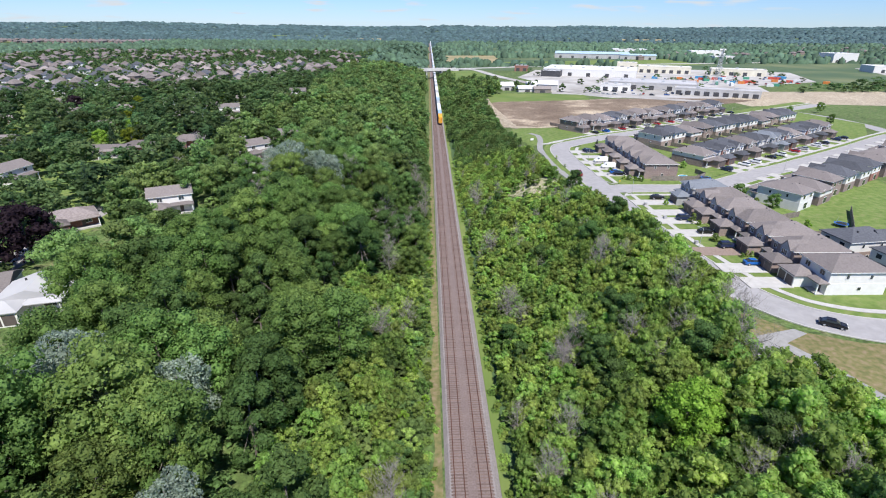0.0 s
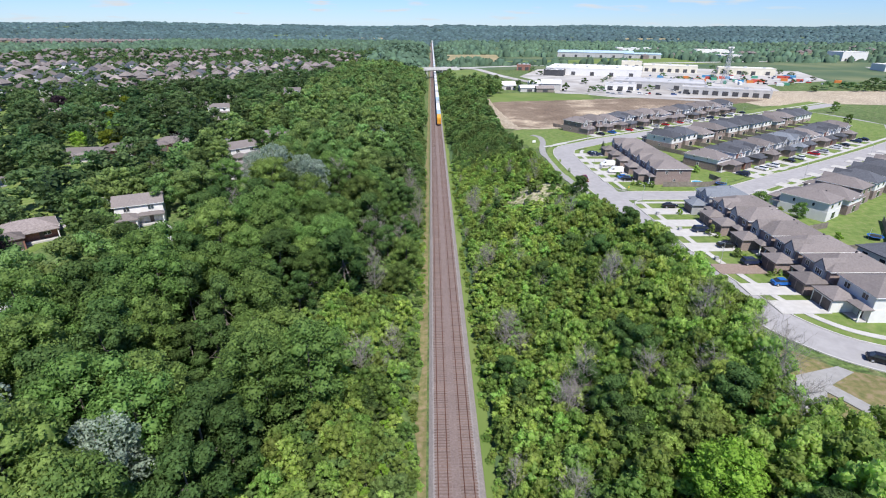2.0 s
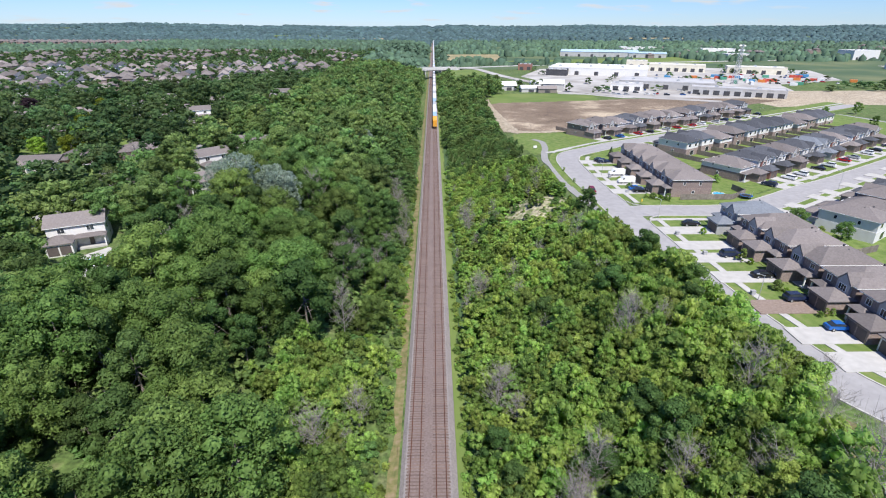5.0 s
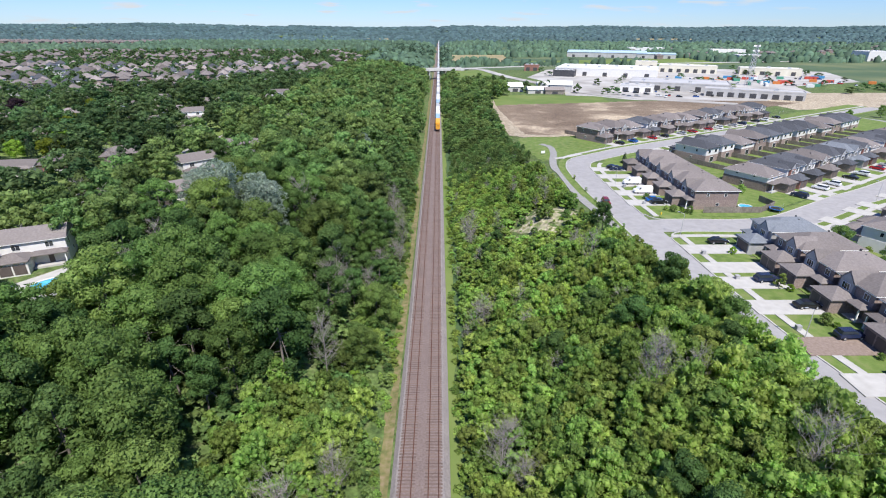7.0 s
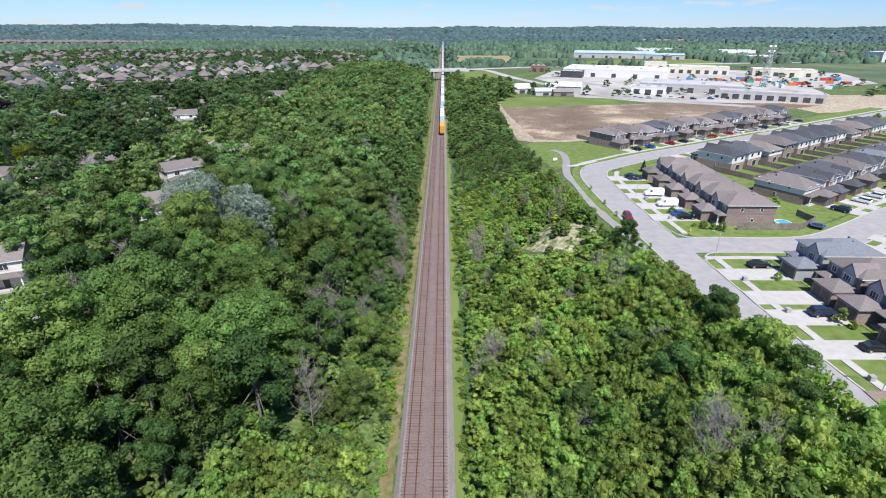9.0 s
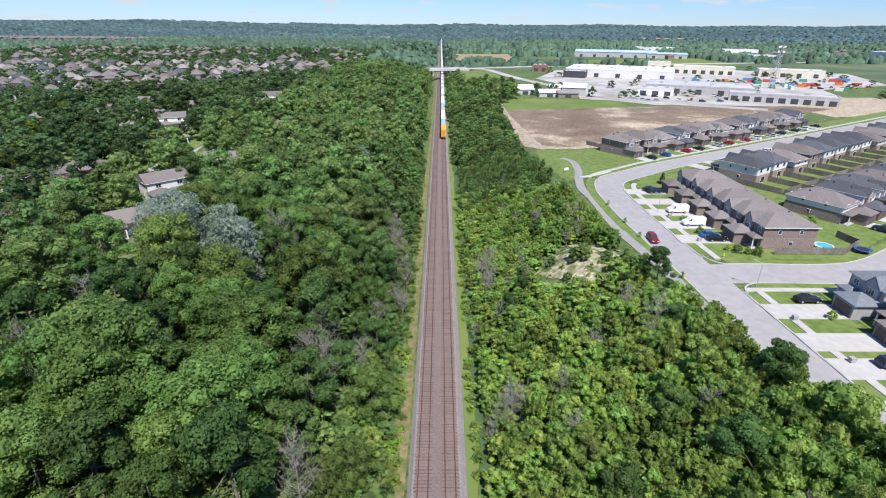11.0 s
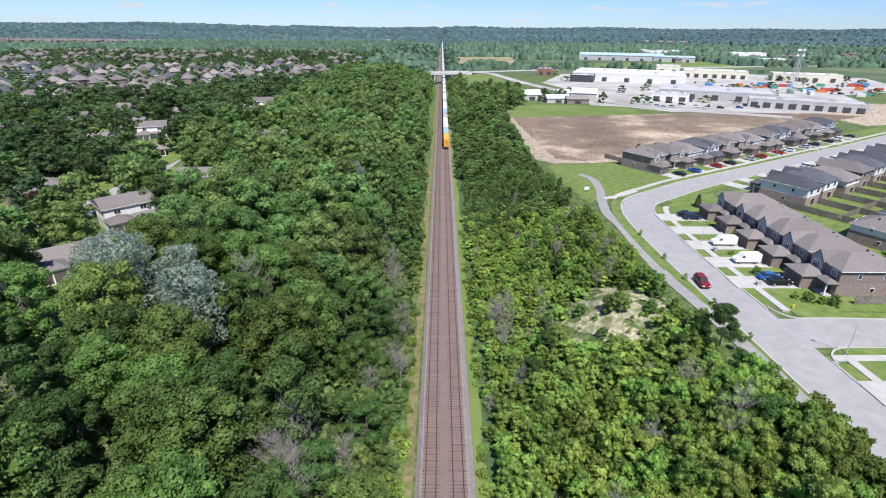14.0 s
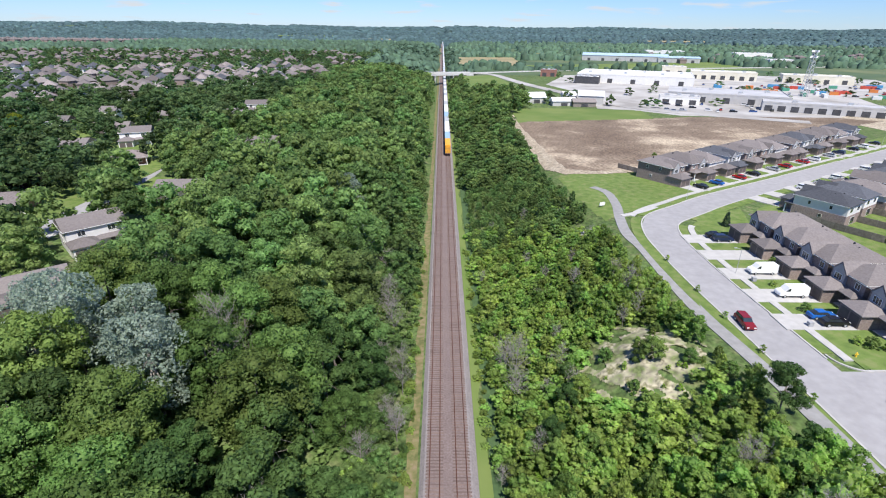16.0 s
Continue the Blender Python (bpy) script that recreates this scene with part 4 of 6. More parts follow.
for k, line in enumerate(([(-101, 60), (-105, 130), (-103, 190), (-97, 262), (-110, 330), (-130, 420), (-140, 500)], [(-400, 325), (-300, 322), (-200, 318), (-106, 318)], [(-420, 395), (-300, 396), (-200, 392), (-125, 392)])):
    bm = ribbon(bmesh.new(), spline(line, 6), -3.8, 3.8, 0.4, lambda x, y: gz(x, y) + 0.1)
    tagged(part(f"old_street_{k + 1}", bm, "asphalt"), "grey residential street under trees", "road", kind="structure")

# ---- trees ----
rng = np.random.default_rng(11)


def lobes(rg, r, h, n, low):
    """Sub-crowns of a broadleaf crown: centres and radii."""
    out = []
    n = int(n * 1.6)
    for k in range(n):
        a, u = k * 2.399 + rg.uniform(-0.4, 0.4), (k + 0.5) / n
        zf = low + (1 - low) * (0.08 + 0.8 * u)
        rad = r * math.sqrt(max(0.03, 1 - ((zf - low) / (1 - low) * 1.02 - 0.22) ** 2 * 1.45)) * rg.uniform(0.45, 0.98)
        out.append((rad * math.cos(a), rad * math.sin(a), zf * h * 0.93 + rg.uniform(-0.05, 0.05) * h, r * rg.uniform(0.19, 0.34)))
    out.append((0, 0, h * 0.84, r * 0.36))
    return np.array(out)


def crown(seed, r, h, n_leaf, size, n_lobes=16, low=0.3, flat=0.8, core=True, spread=0.45, fill=0.8):
    """Vertices and triangles of a broadleaf crown: leaf sprays on the outsides of lobes over darker inner cores."""
    rg = np.random.default_rng(seed)
    L = lobes(rg, r, h, n_lobes, low)
    pick = rg.choice(len(L), n_leaf * 2, p=L[:, 3] ** 2 / (L[:, 3] ** 2).sum())
    d = rg.normal(size=(n_leaf * 2, 3))
    d[:, 2] = d[:, 2] * 0.9 + 0.35
    d /= np.linalg.norm(d, axis=1)[:, None]
    rr = L[pick, 3] * rg.uniform(0.82, 1.12, n_leaf * 2)
    p = L[pick, :3] + d * rr[:, None] * np.array([1, 1, flat])
    keep = np.ones(len(p), bool)
    for x, y, z, q in L:
        inside = np.linalg.norm((p - (x, y, z)) / (1, 1, flat), axis=1) < q * 0.7
        keep &= ~inside
    p, d = p[keep][:n_leaf], d[keep][:n_leaf]
    n = len(p)
    nrm = d + rg.normal(size=(n, 3)) * spread
    nrm /= np.linalg.norm(nrm, axis=1)[:, None]
    t = np.cross(nrm, rg.normal(size=(n, 3)))
    t /= np.linalg.norm(t, axis=1)[:, None]
    b = np.cross(nrm, t)
    s = size * rg.uniform(0.6, 1.3, n)[:, None]
    v = np.stack([p - t * s * 0.6 - b * s * 0.4, p + t * s * 0.6 - b * s * 0.4 * rg.uniform(0.4, 1.2, n)[:, None], p + b * s * 0.75 + nrm * s * 0.15], 1).reshape(-1, 3)
    tri = np.arange(n * 3).reshape(-1, 3)
    if core:
        cv, ct = [], []
        base = len(v)
        for x, y, z, q in L:
            q = q * fill
            cv += [(x + a * q, y + b_ * q, z + c * q * flat) for a, b_, c in ((0, 0, 1), (1, 0, 0), (0, 1, 0), (-1, 0, 0), (0, -1, 0), (0, 0, -1))]
            for k in range(4):
                j = (k + 1) % 4
                ct += [(base, base + 1 + k, base + 1 + j), (base + 5, base + 1 + j, base + 1 + k)]
            base += 6
        v, tri = np.concatenate([v, np.array(cv)]), np.concatenate([tri, np.array(ct)])
    return v, tri, L


def conifer(seed, r, h, n_leaf, size):
    rg = np.random.default_rng(seed)
    zf = 1 - np.sqrt(rg.uniform(0, 1, n_leaf))
    zf = 0.06 + 0.94 * zf
    tier = np.abs(((zf * 11) % 1) - 0.5) * 0.5 + 0.72
    rad = r * (1 - zf) * tier * rg.uniform(0.75, 1.1, n_leaf) + 0.08
    a = rg.uniform(0, math.tau, n_leaf)
    p = np.stack([rad * np.cos(a), rad * np.sin(a), zf * h], 1)
    o = np.stack([np.cos(a), np.sin(a), np.full(n_leaf, -0.25)], 1)
    side = np.stack([-np.sin(a), np.cos(a), np.zeros(n_leaf)], 1)
    s = size * rg.uniform(0.7, 1.3, n_leaf)[:, None]
    v = np.stack([p - side * s * 0.5, p + side * s * 0.5, p + o * s * 1.2 + rg.normal(size=(n_leaf, 3)) * 0.05], 1).reshape(-1, 3)
    return v, np.arange(n_leaf * 3).reshape(-1, 3), None


def trunk_bm(L, h, r0=0.22, limbs=7, seed=0, lean=0.3):
    rg = np.random.default_rng(seed)
    bm = bmesh.new()
    top = (rg.uniform(-lean, lean), rg.uniform(-lean, lean), h * 0.55)
    tube(bm, (0, 0, -0.6), top, r0, r0 * 0.6, 7)
    tube(bm, top, (top[0] * 1.5, top[1] * 1.5, h * 0.85), r0 * 0.6, r0 * 0.15, 6)
    if L is not None:
        for k in range(min(limbs, len(L))):
            x, y, z, q = L[k]
            f = rg.uniform(0.3, 0.55)
            tube(bm, (top[0] * f / 0.55, top[1] * f / 0.55, h * f), (x * 0.85, y * 0.85, z), r0 * 0.4, r0 * 0.08, 5)
    return bm


def bare_bm(seed, h, r, n=46, thick=0.08):
    """A leafless tree: trunk, upright limbs and clouds of fine twigs."""
    rg = np.random.default_rng(seed)
    bm = bmesh.new()
    tube(bm, (0, 0, -0.5), (0.2, 0.1, h * 0.95), thick, 0.015, 6)
    for k in range(n):
        f = rg.uniform(0.2, 0.92)
        a = rg.uniform(0, math.tau)
        ln = r * (1.2 - f) * rg.uniform(0.7, 1.4) + 0.5
        s = Vector((0.2 * f, 0.1 * f, h * f))
        e_ = s + Vector((math.cos(a) * ln, math.sin(a) * ln, ln * rg.uniform(0.7, 1.5)))
        tube(bm, s, e_, thick * 0.28 * (1.1 - f) + 0.014, 0.008, 4)
        for q in range(8):
            m = s.lerp(e_, rg.uniform(0.25, 1.0))
            tube(bm, m, m + Vector(rg.normal(size=3) * 0.28 * ln + (0, 0, 0.34 * ln)), 0.014, 0.005, 3)
    return bm


def tree(name, label, arrays, leaf, h, bark="bark", group="", r0=0.22):
    v, t, L = arrays
    e = thing(name, label, "tree", 0, 0, 0, group=group)
    part("trunk", trunk_bm(L, h, r0, seed=len(v)), bark, e)
    c = new("crown", mesh_from("crown", v, t, [leaf]))
    c.parent = e
    return e


# kinds of tree that stand nearest
G = "trees of the railway woods"
NEAR = [tree("broadleaf_tree", "tall green broadleaf tree with a lobed crown", crown(20 + k, r, h, int(n * 2.3), 0.3, nl, low, spread=0.42), lf, h, group=G)
        for k, (r, h, n, nl, low, lf) in enumerate(((5.6, 16.5, 2700, 15, 0.2, "leaf"), (4.8, 15, 2300, 13, 0.22, "leafdark"), (6.2, 17.5, 3000, 18, 0.2, "leaf"), (4.2, 14, 2000, 12, 0.2, "leafdark"), (5.4, 16, 2600, 14, 0.2, "leaf"), (3.6, 11, 1800, 12, 0.2, "bush")))]
BRIGHT = tree("broadleaf_tree", "bright green broadleaf tree with a dense crown", crown(41, 4.4, 12, 5600, 0.25, 26, 0.2), "leafbright", 12, group=G)
POPLAR = [tree("poplar_tree", "silvery grey-green poplar with an open crown", crown(50 + k, r, h, 7000, 0.25, 34, 0.2, core=False, spread=0.9), "leafgrey", h, "palebark", G, 0.28) for k, (r, h) in enumerate(((4.6, 15), (3.8, 13)))]
PURPLE = tree("copper_beech", "dark purple-leaved tree with a dense rounded crown", crown(61, 6.0, 14, 2600, 0.5, 24, 0.12), "leafpurple", 14)
YELLOW = tree("broadleaf_tree", "yellow-green garden tree with a rounded crown", crown(62, 3.6, 9, 1400, 0.45, 16, 0.15), "leafyellow", 9)
SPRUCE = tree("spruce_tree", "blue-green spruce with a pointed crown", conifer(71, 2.6, 11, 1500, 0.5), "needle", 11)
BUSHES = [tree("bush", "dense green shrub beside the railway", crown(80 + k, r, h, int(n * 1.6), 0.24, nl, 0.08, spread=0.7, fill=0.95), lf, h, group="shrubs beside the railway", r0=0.09)
          for k, (r, h, n, nl, lf) in enumerate(((2.3, 4.6, 950, 11, "bush"), (1.9, 6.2, 900, 11, "bush"), (2.7, 5.6, 1150, 13, "leaf"), (1.6, 3.4, 600, 8, "leafbright")))]
BARE = []
for k, (h, r) in enumerate(((9, 2.4), (7.5, 2.0), (11, 2.2))):
    e = thing("dead_tree", "leafless pale grey tree with thin branches", "tree", 0, 0, 0, group="bare trees of the railway woods")
    part("trunk", bare_bm(90 + k, h, r), "palebark", e)
    BARE.append(e)
for b in BUSHES:
    b["category"] = "bush"

KEEP_OUT = [(x, y, 8.5, 21) for _, x, y, _ in OLD] + [(-71.3, 139, 7, 14), (-64, 150, 6, 6), (-88, 268, 8, 10), (-95, 243, 6, 8), (-90, 100, 7, 4)]


def clear(x, y):
    """Whether a spot is off the old gardens; each is open to the south-east, where its lawn lies."""
    for a, b, r, ln in KEEP_OUT:
        ux, uy = -a, -95.0
        q = math.hypot(ux, uy)
        t = min(ln, max(0.0, ((x - a) * ux + (y - b) * uy) / q))
        if (x - a - ux / q * t) ** 2 + (y - b - uy / q * t) ** 2 < r * r:
            return False
    return True


def scatter(x0, x1, y0, y1, step, jitter=0.42):
    out = []
    j = 0
    for y in np.arange(y0, y1, step * 0.87):
        j += 1
        for x in np.arange(x0 + (j % 2) * step / 2, x1, step):
            out.append((x + rng.uniform(-jitter, jitter) * step, y + rng.uniform(-jitter, jitter) * step))
    return out


first = set()


def stand(ob, x, y, s, z=None, tilt=0.0):
    m = pose(x, y, gz(x, y) if z is None else z, rng.uniform(-3, 3), rng.uniform(-3, 3), rng.uniform(0, 360)) @ Matrix.Diagonal((s, s, s * rng.uniform(0.9, 1.1), 1))
    if ob.name in first:
        c = copy_thing(ob, Matrix())
        c.matrix_basis = m
        return c
    first.add(ob.name)
    ob.matrix_basis = m
    return ob


# singular trees
for ob, x, y, s in ((BRIGHT, 36.4, 56.0, 1.08), (NEAR[2], -25, 144, 1.0), (PURPLE, -99, 113, 1.15), (POPLAR[0], -49.5, 174, 1.3), (POPLAR[1], -36, 169, 1.35), (POPLAR[0], -58, 179, 1.0), (POPLAR[1], -42, 178, 1.2),
                    (POPLAR[1], -25, 258, 1.2), (POPLAR[0], -17, 234, 0.75), (POPLAR[0], -52, 57, 1.3), (POPLAR[1], -37, 58, 1.15), (POPLAR[1], -61, 51, 1.15), (POPLAR[1], -30.5, 40, 1.0), (POPLAR[1], -66, 170, 0.9), (SPRUCE, -106, 262, 1.1), (SPRUCE, -97, 205, 0.9), (SPRUCE, -112, 160, 1.2),
                    (YELLOW, -140, 238, 1.2), (YELLOW, -72, 345, 1.3), (YELLOW, -196, 352, 1.2), (YELLOW, -176, 300, 1.0), (SPRUCE, 78.5, 236, 0.45), (YELLOW, 86, 152, 0.35)):
    stand(ob, x, y, s)
for k in range(34):
    x, y = rng.uniform(-330, -105), rng.uniform(120, 400)
    if clear(x, y):
        stand((SPRUCE, YELLOW, PURPLE, SPRUCE, BRIGHT)[k % 5], x, y, rng.uniform(0.6, 1.0))
# bare trees that stand out of the leaves
for x, y, k in ((-30, 178, 1.5), (-27.5, 174, 1.3), (-15.3, 149, 1.3), (-17, 146, 1.1), (-8, 207, 1.1), (-6, 201, 1.0), (17, 186, 1.1), (15.6, 190, 1.0), (17, 181, 0.9), (17, 140, 1.0), (15.5, 137, 0.9), (-4.8, 176, 0.8),
                (-14, 143, 1.2), (16.4, 99.5, 1.1), (18, 103, 0.9), (38, 104, 1.2), (24, 78, 1.2), (26, 79.5, 1.1), (23, 76, 1.0), (20, 60, 1.0), (-7, 48, 1.1), (-12, 90, 1.3)):
    stand(BARE[int(rng.uniform(0, 3))], x, y, k)
singles = [(34, 54), (38.5, 55), (36.4, 58.5), (-25, 144), (-22, 140), (-28, 140), (-49.5, 174), (-36, 169), (-42, 178), (-58, 179), (-25, 258), (-52, 57), (-37, 58), (-30.5, 40), (-99, 113), (17, 186), (16.5, 139), (17, 101), (24.5, 78)]
far_enough = lambda x, y, d: all((x - a) ** 2 + (y - b) ** 2 > d * d for a, b in singles)

cloud, nearby, gardens, thicket = [], [], [], []      # x, y, height, radius of the joined woods


def kind_of(x, y):
    return 0.5 + 0.5 * math.sin(x * 0.11 + 2 * math.sin(y * 0.043)) * math.cos(y * 0.083 + x * 0.02)


n_near = n_bush = 0
for x, y in scatter(-96, -8.5, 22, 340, 7.6):
    if not clear(x, y) or not far_enough(x, y, 4.9):
        continue
    edge = min(1.0, (-x - 1.5) / 15)
    u = rng.uniform()
    if x > -24 and y < 118 and u < 0.8:
        for k in range(9):
            s = rng.uniform(0.75, 1.25)
            thicket.append((x + rng.uniform(-3.8, 3.8), y + rng.uniform(-3.8, 3.8), 6.2 * s, 1.75 * s))
        continue
    if u < 0.05:
        if y < 240:
            stand(BARE[int(rng.uniform(0, 3))], x, y, rng.uniform(0.95, 1.35))
        continue
    s = (rng.uniform(0.7, 1.0) if u < 0.6 else rng.uniform(0.95, 1.22)) * (0.5 + 0.5 * edge)
    if x < -60:
        s *= 0.88
    if n_near < 210 and y < 190 and x > -66:
        n_near += 1
        k = int(min(4, max(0, (kind_of(x, y) * 0.7 + u * 0.45) * 4.6)))
        stand(NEAR[k], x, y, s)
    else:
        (nearby if y < 230 and x > -80 else cloud).append((x, y, 15.0 * s, 5.4 * s))
for x, y in scatter(-9.5, -2.0, 26, 330, 2.6):
    s = rng.uniform(0.5, 1.1) * (0.6 if x > -4.5 else 1.0)
    if y < 205 and n_bush < 110 and rng.uniform() < 0.6:
        n_bush += 1
        stand(BUSHES[int(rng.uniform(0, 4))], x, y, s)
    elif rng.uniform() < 0.06 and y < 230:
        stand(BARE[int(rng.uniform(0, 3))], x, y, rng.uniform(0.7, 1.0))
    else:
        (nearby if y < 200 else cloud).append((x, y, 5.4 * s, 2.4 * s))
for x, y in scatter(13.2, 59, 20, 300, 2.55):
    edge = np.interp(y, [20, 75, 90, 120, 135, 150, 165, 180, 200, 250, 300], [48, 53, 58.5, 55, 51.6, 50.4, 49.2, 47.2, 46.2, 43.5, 39])
    if x > edge or not far_enough(x, y, 4.0):
        continue
    sandy = ((x - 37) / 8.5) ** 2 + ((y - 180) / 11.5) ** 2
    if sandy < 1.0 and rng.uniform() < 0.88:
        continue
    if math.hypot(x - 40, y - 236) < 6:
        continue
    u = rng.uniform()
    tall = np.interp(y, [20, 60, 140, 170, 300], [1.2, 1.15, 1.0, 0.72, 0.62]) * np.interp(x, [14, 20, 50], [0.7, 0.9, 1.15]) * (1.25 if u > 0.85 else 1)
    if sandy < 1.0:
        tall *= 0.35
    elif 27 < x < 48 and 158 < y < 178:
        tall *= 0.6
    if u < 0.035 and y < 260:
        stand(BARE[int(rng.uniform(0, 3))], x, y, rng.uniform(0.7, 1.0) * tall)
    elif y < 205 and n_bush < 230 and u < 0.14:
        n_bush += 1
        stand(BUSHES[int(min(3.99, (u - 0.035) * 30 + 0.8 * kind_of(x, y)))], x, y, rng.uniform(0.7, 1.1) * tall)
    elif u > 0.965 and y < 205 and n_near < 265:
        n_near += 1
        stand(NEAR[5 if u < 0.985 else 1], x, y, rng.uniform(0.6, 0.8) * tall * 0.72)
    else:
        (thicket if y < 240 else cloud).append((x, y, 6.8 * tall * rng.uniform(0.75, 1.15), 1.8 * tall * rng.uniform(0.8, 1.25)))
# low undergrowth between the young trees
under = []
for x, y in scatter(14, 52, 24, 260, 3.4):
    if x < np.interp(y, [24, 90, 150, 200, 260], [48, 52, 47.5, 44, 40]) and ((x - 37) / 8.5) ** 2 + ((y - 181) / 9.5) ** 2 > 1:
        under.append((x, y, rng.uniform(3.8, 5.8) * np.interp(y, [24, 140, 175, 260], [1.1, 1.0, 0.65, 0.6]), rng.uniform(1.9, 2.6)))
# taller trees along the path and in the south-east
for x, y, k, s in ((55, 123, 5, 0.95), (54.6, 115.5, 0, 0.62), (57.4, 106, 5, 0.75), (52, 132, 5, 0.85), (51, 110, 1, 0.6), (56, 90, 5, 0.85)):
    stand(NEAR[k], x, y, s)
for k in range(46):
    y = rng.uniform(84, 146)
    x = np.interp(y, [84, 120, 146], [56, 53, 49]) + rng.uniform(-4.5, 2.0)
    thicket.append((x, y, rng.uniform(5, 9), rng.uniform(1.5, 2.5)))
# ragged low growth on both verges
for k in range(420):
    y = rng.uniform(28, 250)
    w = rng.uniform()
    x = rng.uniform(10.4, 11.6) if w < 0.3 else rng.uniform(13.2, 14.6) if w < 0.55 else rng.uniform(-3.4, -0.9)
    thicket.append((x, y, rng.uniform(0.6, 1.7), rng.uniform(0.5, 1.1)))
for x, y in scatter(47, 76, 16, 66, 3.4):
    if x + (y - 30) * 0.45 < 76 and far_enough(x, y, 4):
        thicket.append((x, y, rng.uniform(6, 9), rng.uniform(1.9, 2.7)))
for x, y in ((58.5, 100), (62.5, 91.5)):
    stand(BARE[0], x, y, 0.65)

# joined woods, further off
MIDN = [crown(110 + k, 4.2, 12.5, 2400, 0.32, 13, 0.2, spread=0.42) for k in range(6)]
MID = [crown(120 + k, 4.2, 12.5, 700, 0.6, 15, 0.2) for k in range(5)]
GARD = [crown(170 + k, 4.2, 12.5, 460, 0.7, 13, 0.12) for k in range(6)]
MIDG = [crown(130 + k, 4.2, 12.5, 300, 0.9, 10, 0.15) for k in range(5)]
LOW = [crown(160 + k, 4.2, 12.5, 200, 0.9, 9, 0.05, spread=0.6, fill=0.98) for k in range(5)]
SLIM = [crown(180 + k, 4.2, 12.5, 760, 0.6, 16, 0.04, spread=0.8, fill=0.98) for k in range(8)]
MIDF = [crown(140 + k, 4.2, 12.5, 70, 1.8, 5, 0.15) for k in range(5)]


def woods(name, label, rows, protos, mat, bias=0.0):
    V, T, Q, base = [], [], [], 0
    for x, y, h, r in rows:
        v, t, _ = protos[int(rng.uniform(0, len(protos)))]
        a = rng.uniform(0, math.tau)
        c, s = math.cos(a), math.sin(a)
        w = np.empty_like(v)
        w[:, 0] = (v[:, 0] * c - v[:, 1] * s) * r / 4.2 + x
        w[:, 1] = (v[:, 0] * s + v[:, 1] * c) * r / 4.2 + y
        w[:, 2] = v[:, 2] * h / 12.5 + gz(x, y) - 0.15
        V.append(w)
        T.append(t + base)
        Q.append(np.full(len(w), 0.15 + 0.3 * kind_of(x, y) + rng.uniform(-0.25, 0.65) + bias))
        base += len(w)
    ob = new(name, mesh_from(name, np.concatenate(V), np.concatenate(T), [mat], tint=np.concatenate(Q)))
    return tagged(ob, label, "woodland", kind="stuff")


for x, y in scatter(-95, -4, 330, 690, 7.4):
    if clear(x, y):
        s = rng.uniform(0.75, 1.15) * (0.6 if x > -10 else 1.0)
        cloud.append((x, y, 14.0 * s, 5.2 * s))
for x, y in scatter(14, 46, 300, 420, 5.0):
    if x < np.interp(y, [300, 420], [40, 42]):
        cloud.append((x, y, rng.uniform(4, 8), 2.9))
for x, y in scatter(14, 62, 420, 560, 6.0):
    if x < np.interp(y, [420, 450, 480, 560], [44, 60, 62, 30]):
        cloud.append((x, y, rng.uniform(8, 13), 4.0))
for x, y in scatter(14, 28, 560, 690, 6.0):
    cloud.append((x, y, rng.uniform(8, 12), 3.8))
STREETS_W = ((318, 5.5), (392, 5.5))
SUBURB_X, SUBURB_Y = [-640, -350, -200, -110, -95], [470, 400, 450, 600, 690]
for x, y in scatter(-430, -96, 30, 640, 10.5):
    if clear(x, y) and rng.uniform() < 0.8 and all(abs(y - a) > b for a, b in STREETS_W) and y > -x * 0.55 - 40 and y < np.interp(x, SUBURB_X, SUBURB_Y) - 12:
        s = rng.uniform(0.6, 1.15)
        gardens.append((x, y, 14.0 * s, 6.2 * s))
floor_growth = []
for x, y in scatter(-72, -8, 26, 215, 4.4):
    if clear(x, y):
        floor_growth.append((x, y, rng.uniform(2.2, 4.6), rng.uniform(2.0, 2.8)))
woods("understorey", "low leafy shrubs under the woodland trees", floor_growth, LOW, "wood")
woods("near_woods", "dense mixed broadleaf woodland beside the railway", nearby, MIDN, "wood")
woods("thicket", "light green thicket of young trees beside the railway", thicket, SLIM, "thicket")
woods("woodland", "dense mixed broadleaf woodland", [q for q in cloud if q[1] < 335], MID, "wood")
woods("further_woodland", "dense mixed broadleaf woodland down the line", [q for q in cloud if q[1] >= 335], MIDG, "wood")
woods("garden_wood", "mature broadleaf trees between older houses", gardens, GARD, "gardenleaf", -0.05)
woods("undergrowth", "low leafy undergrowth between young trees", under, LOW, "thicket", 0.1)

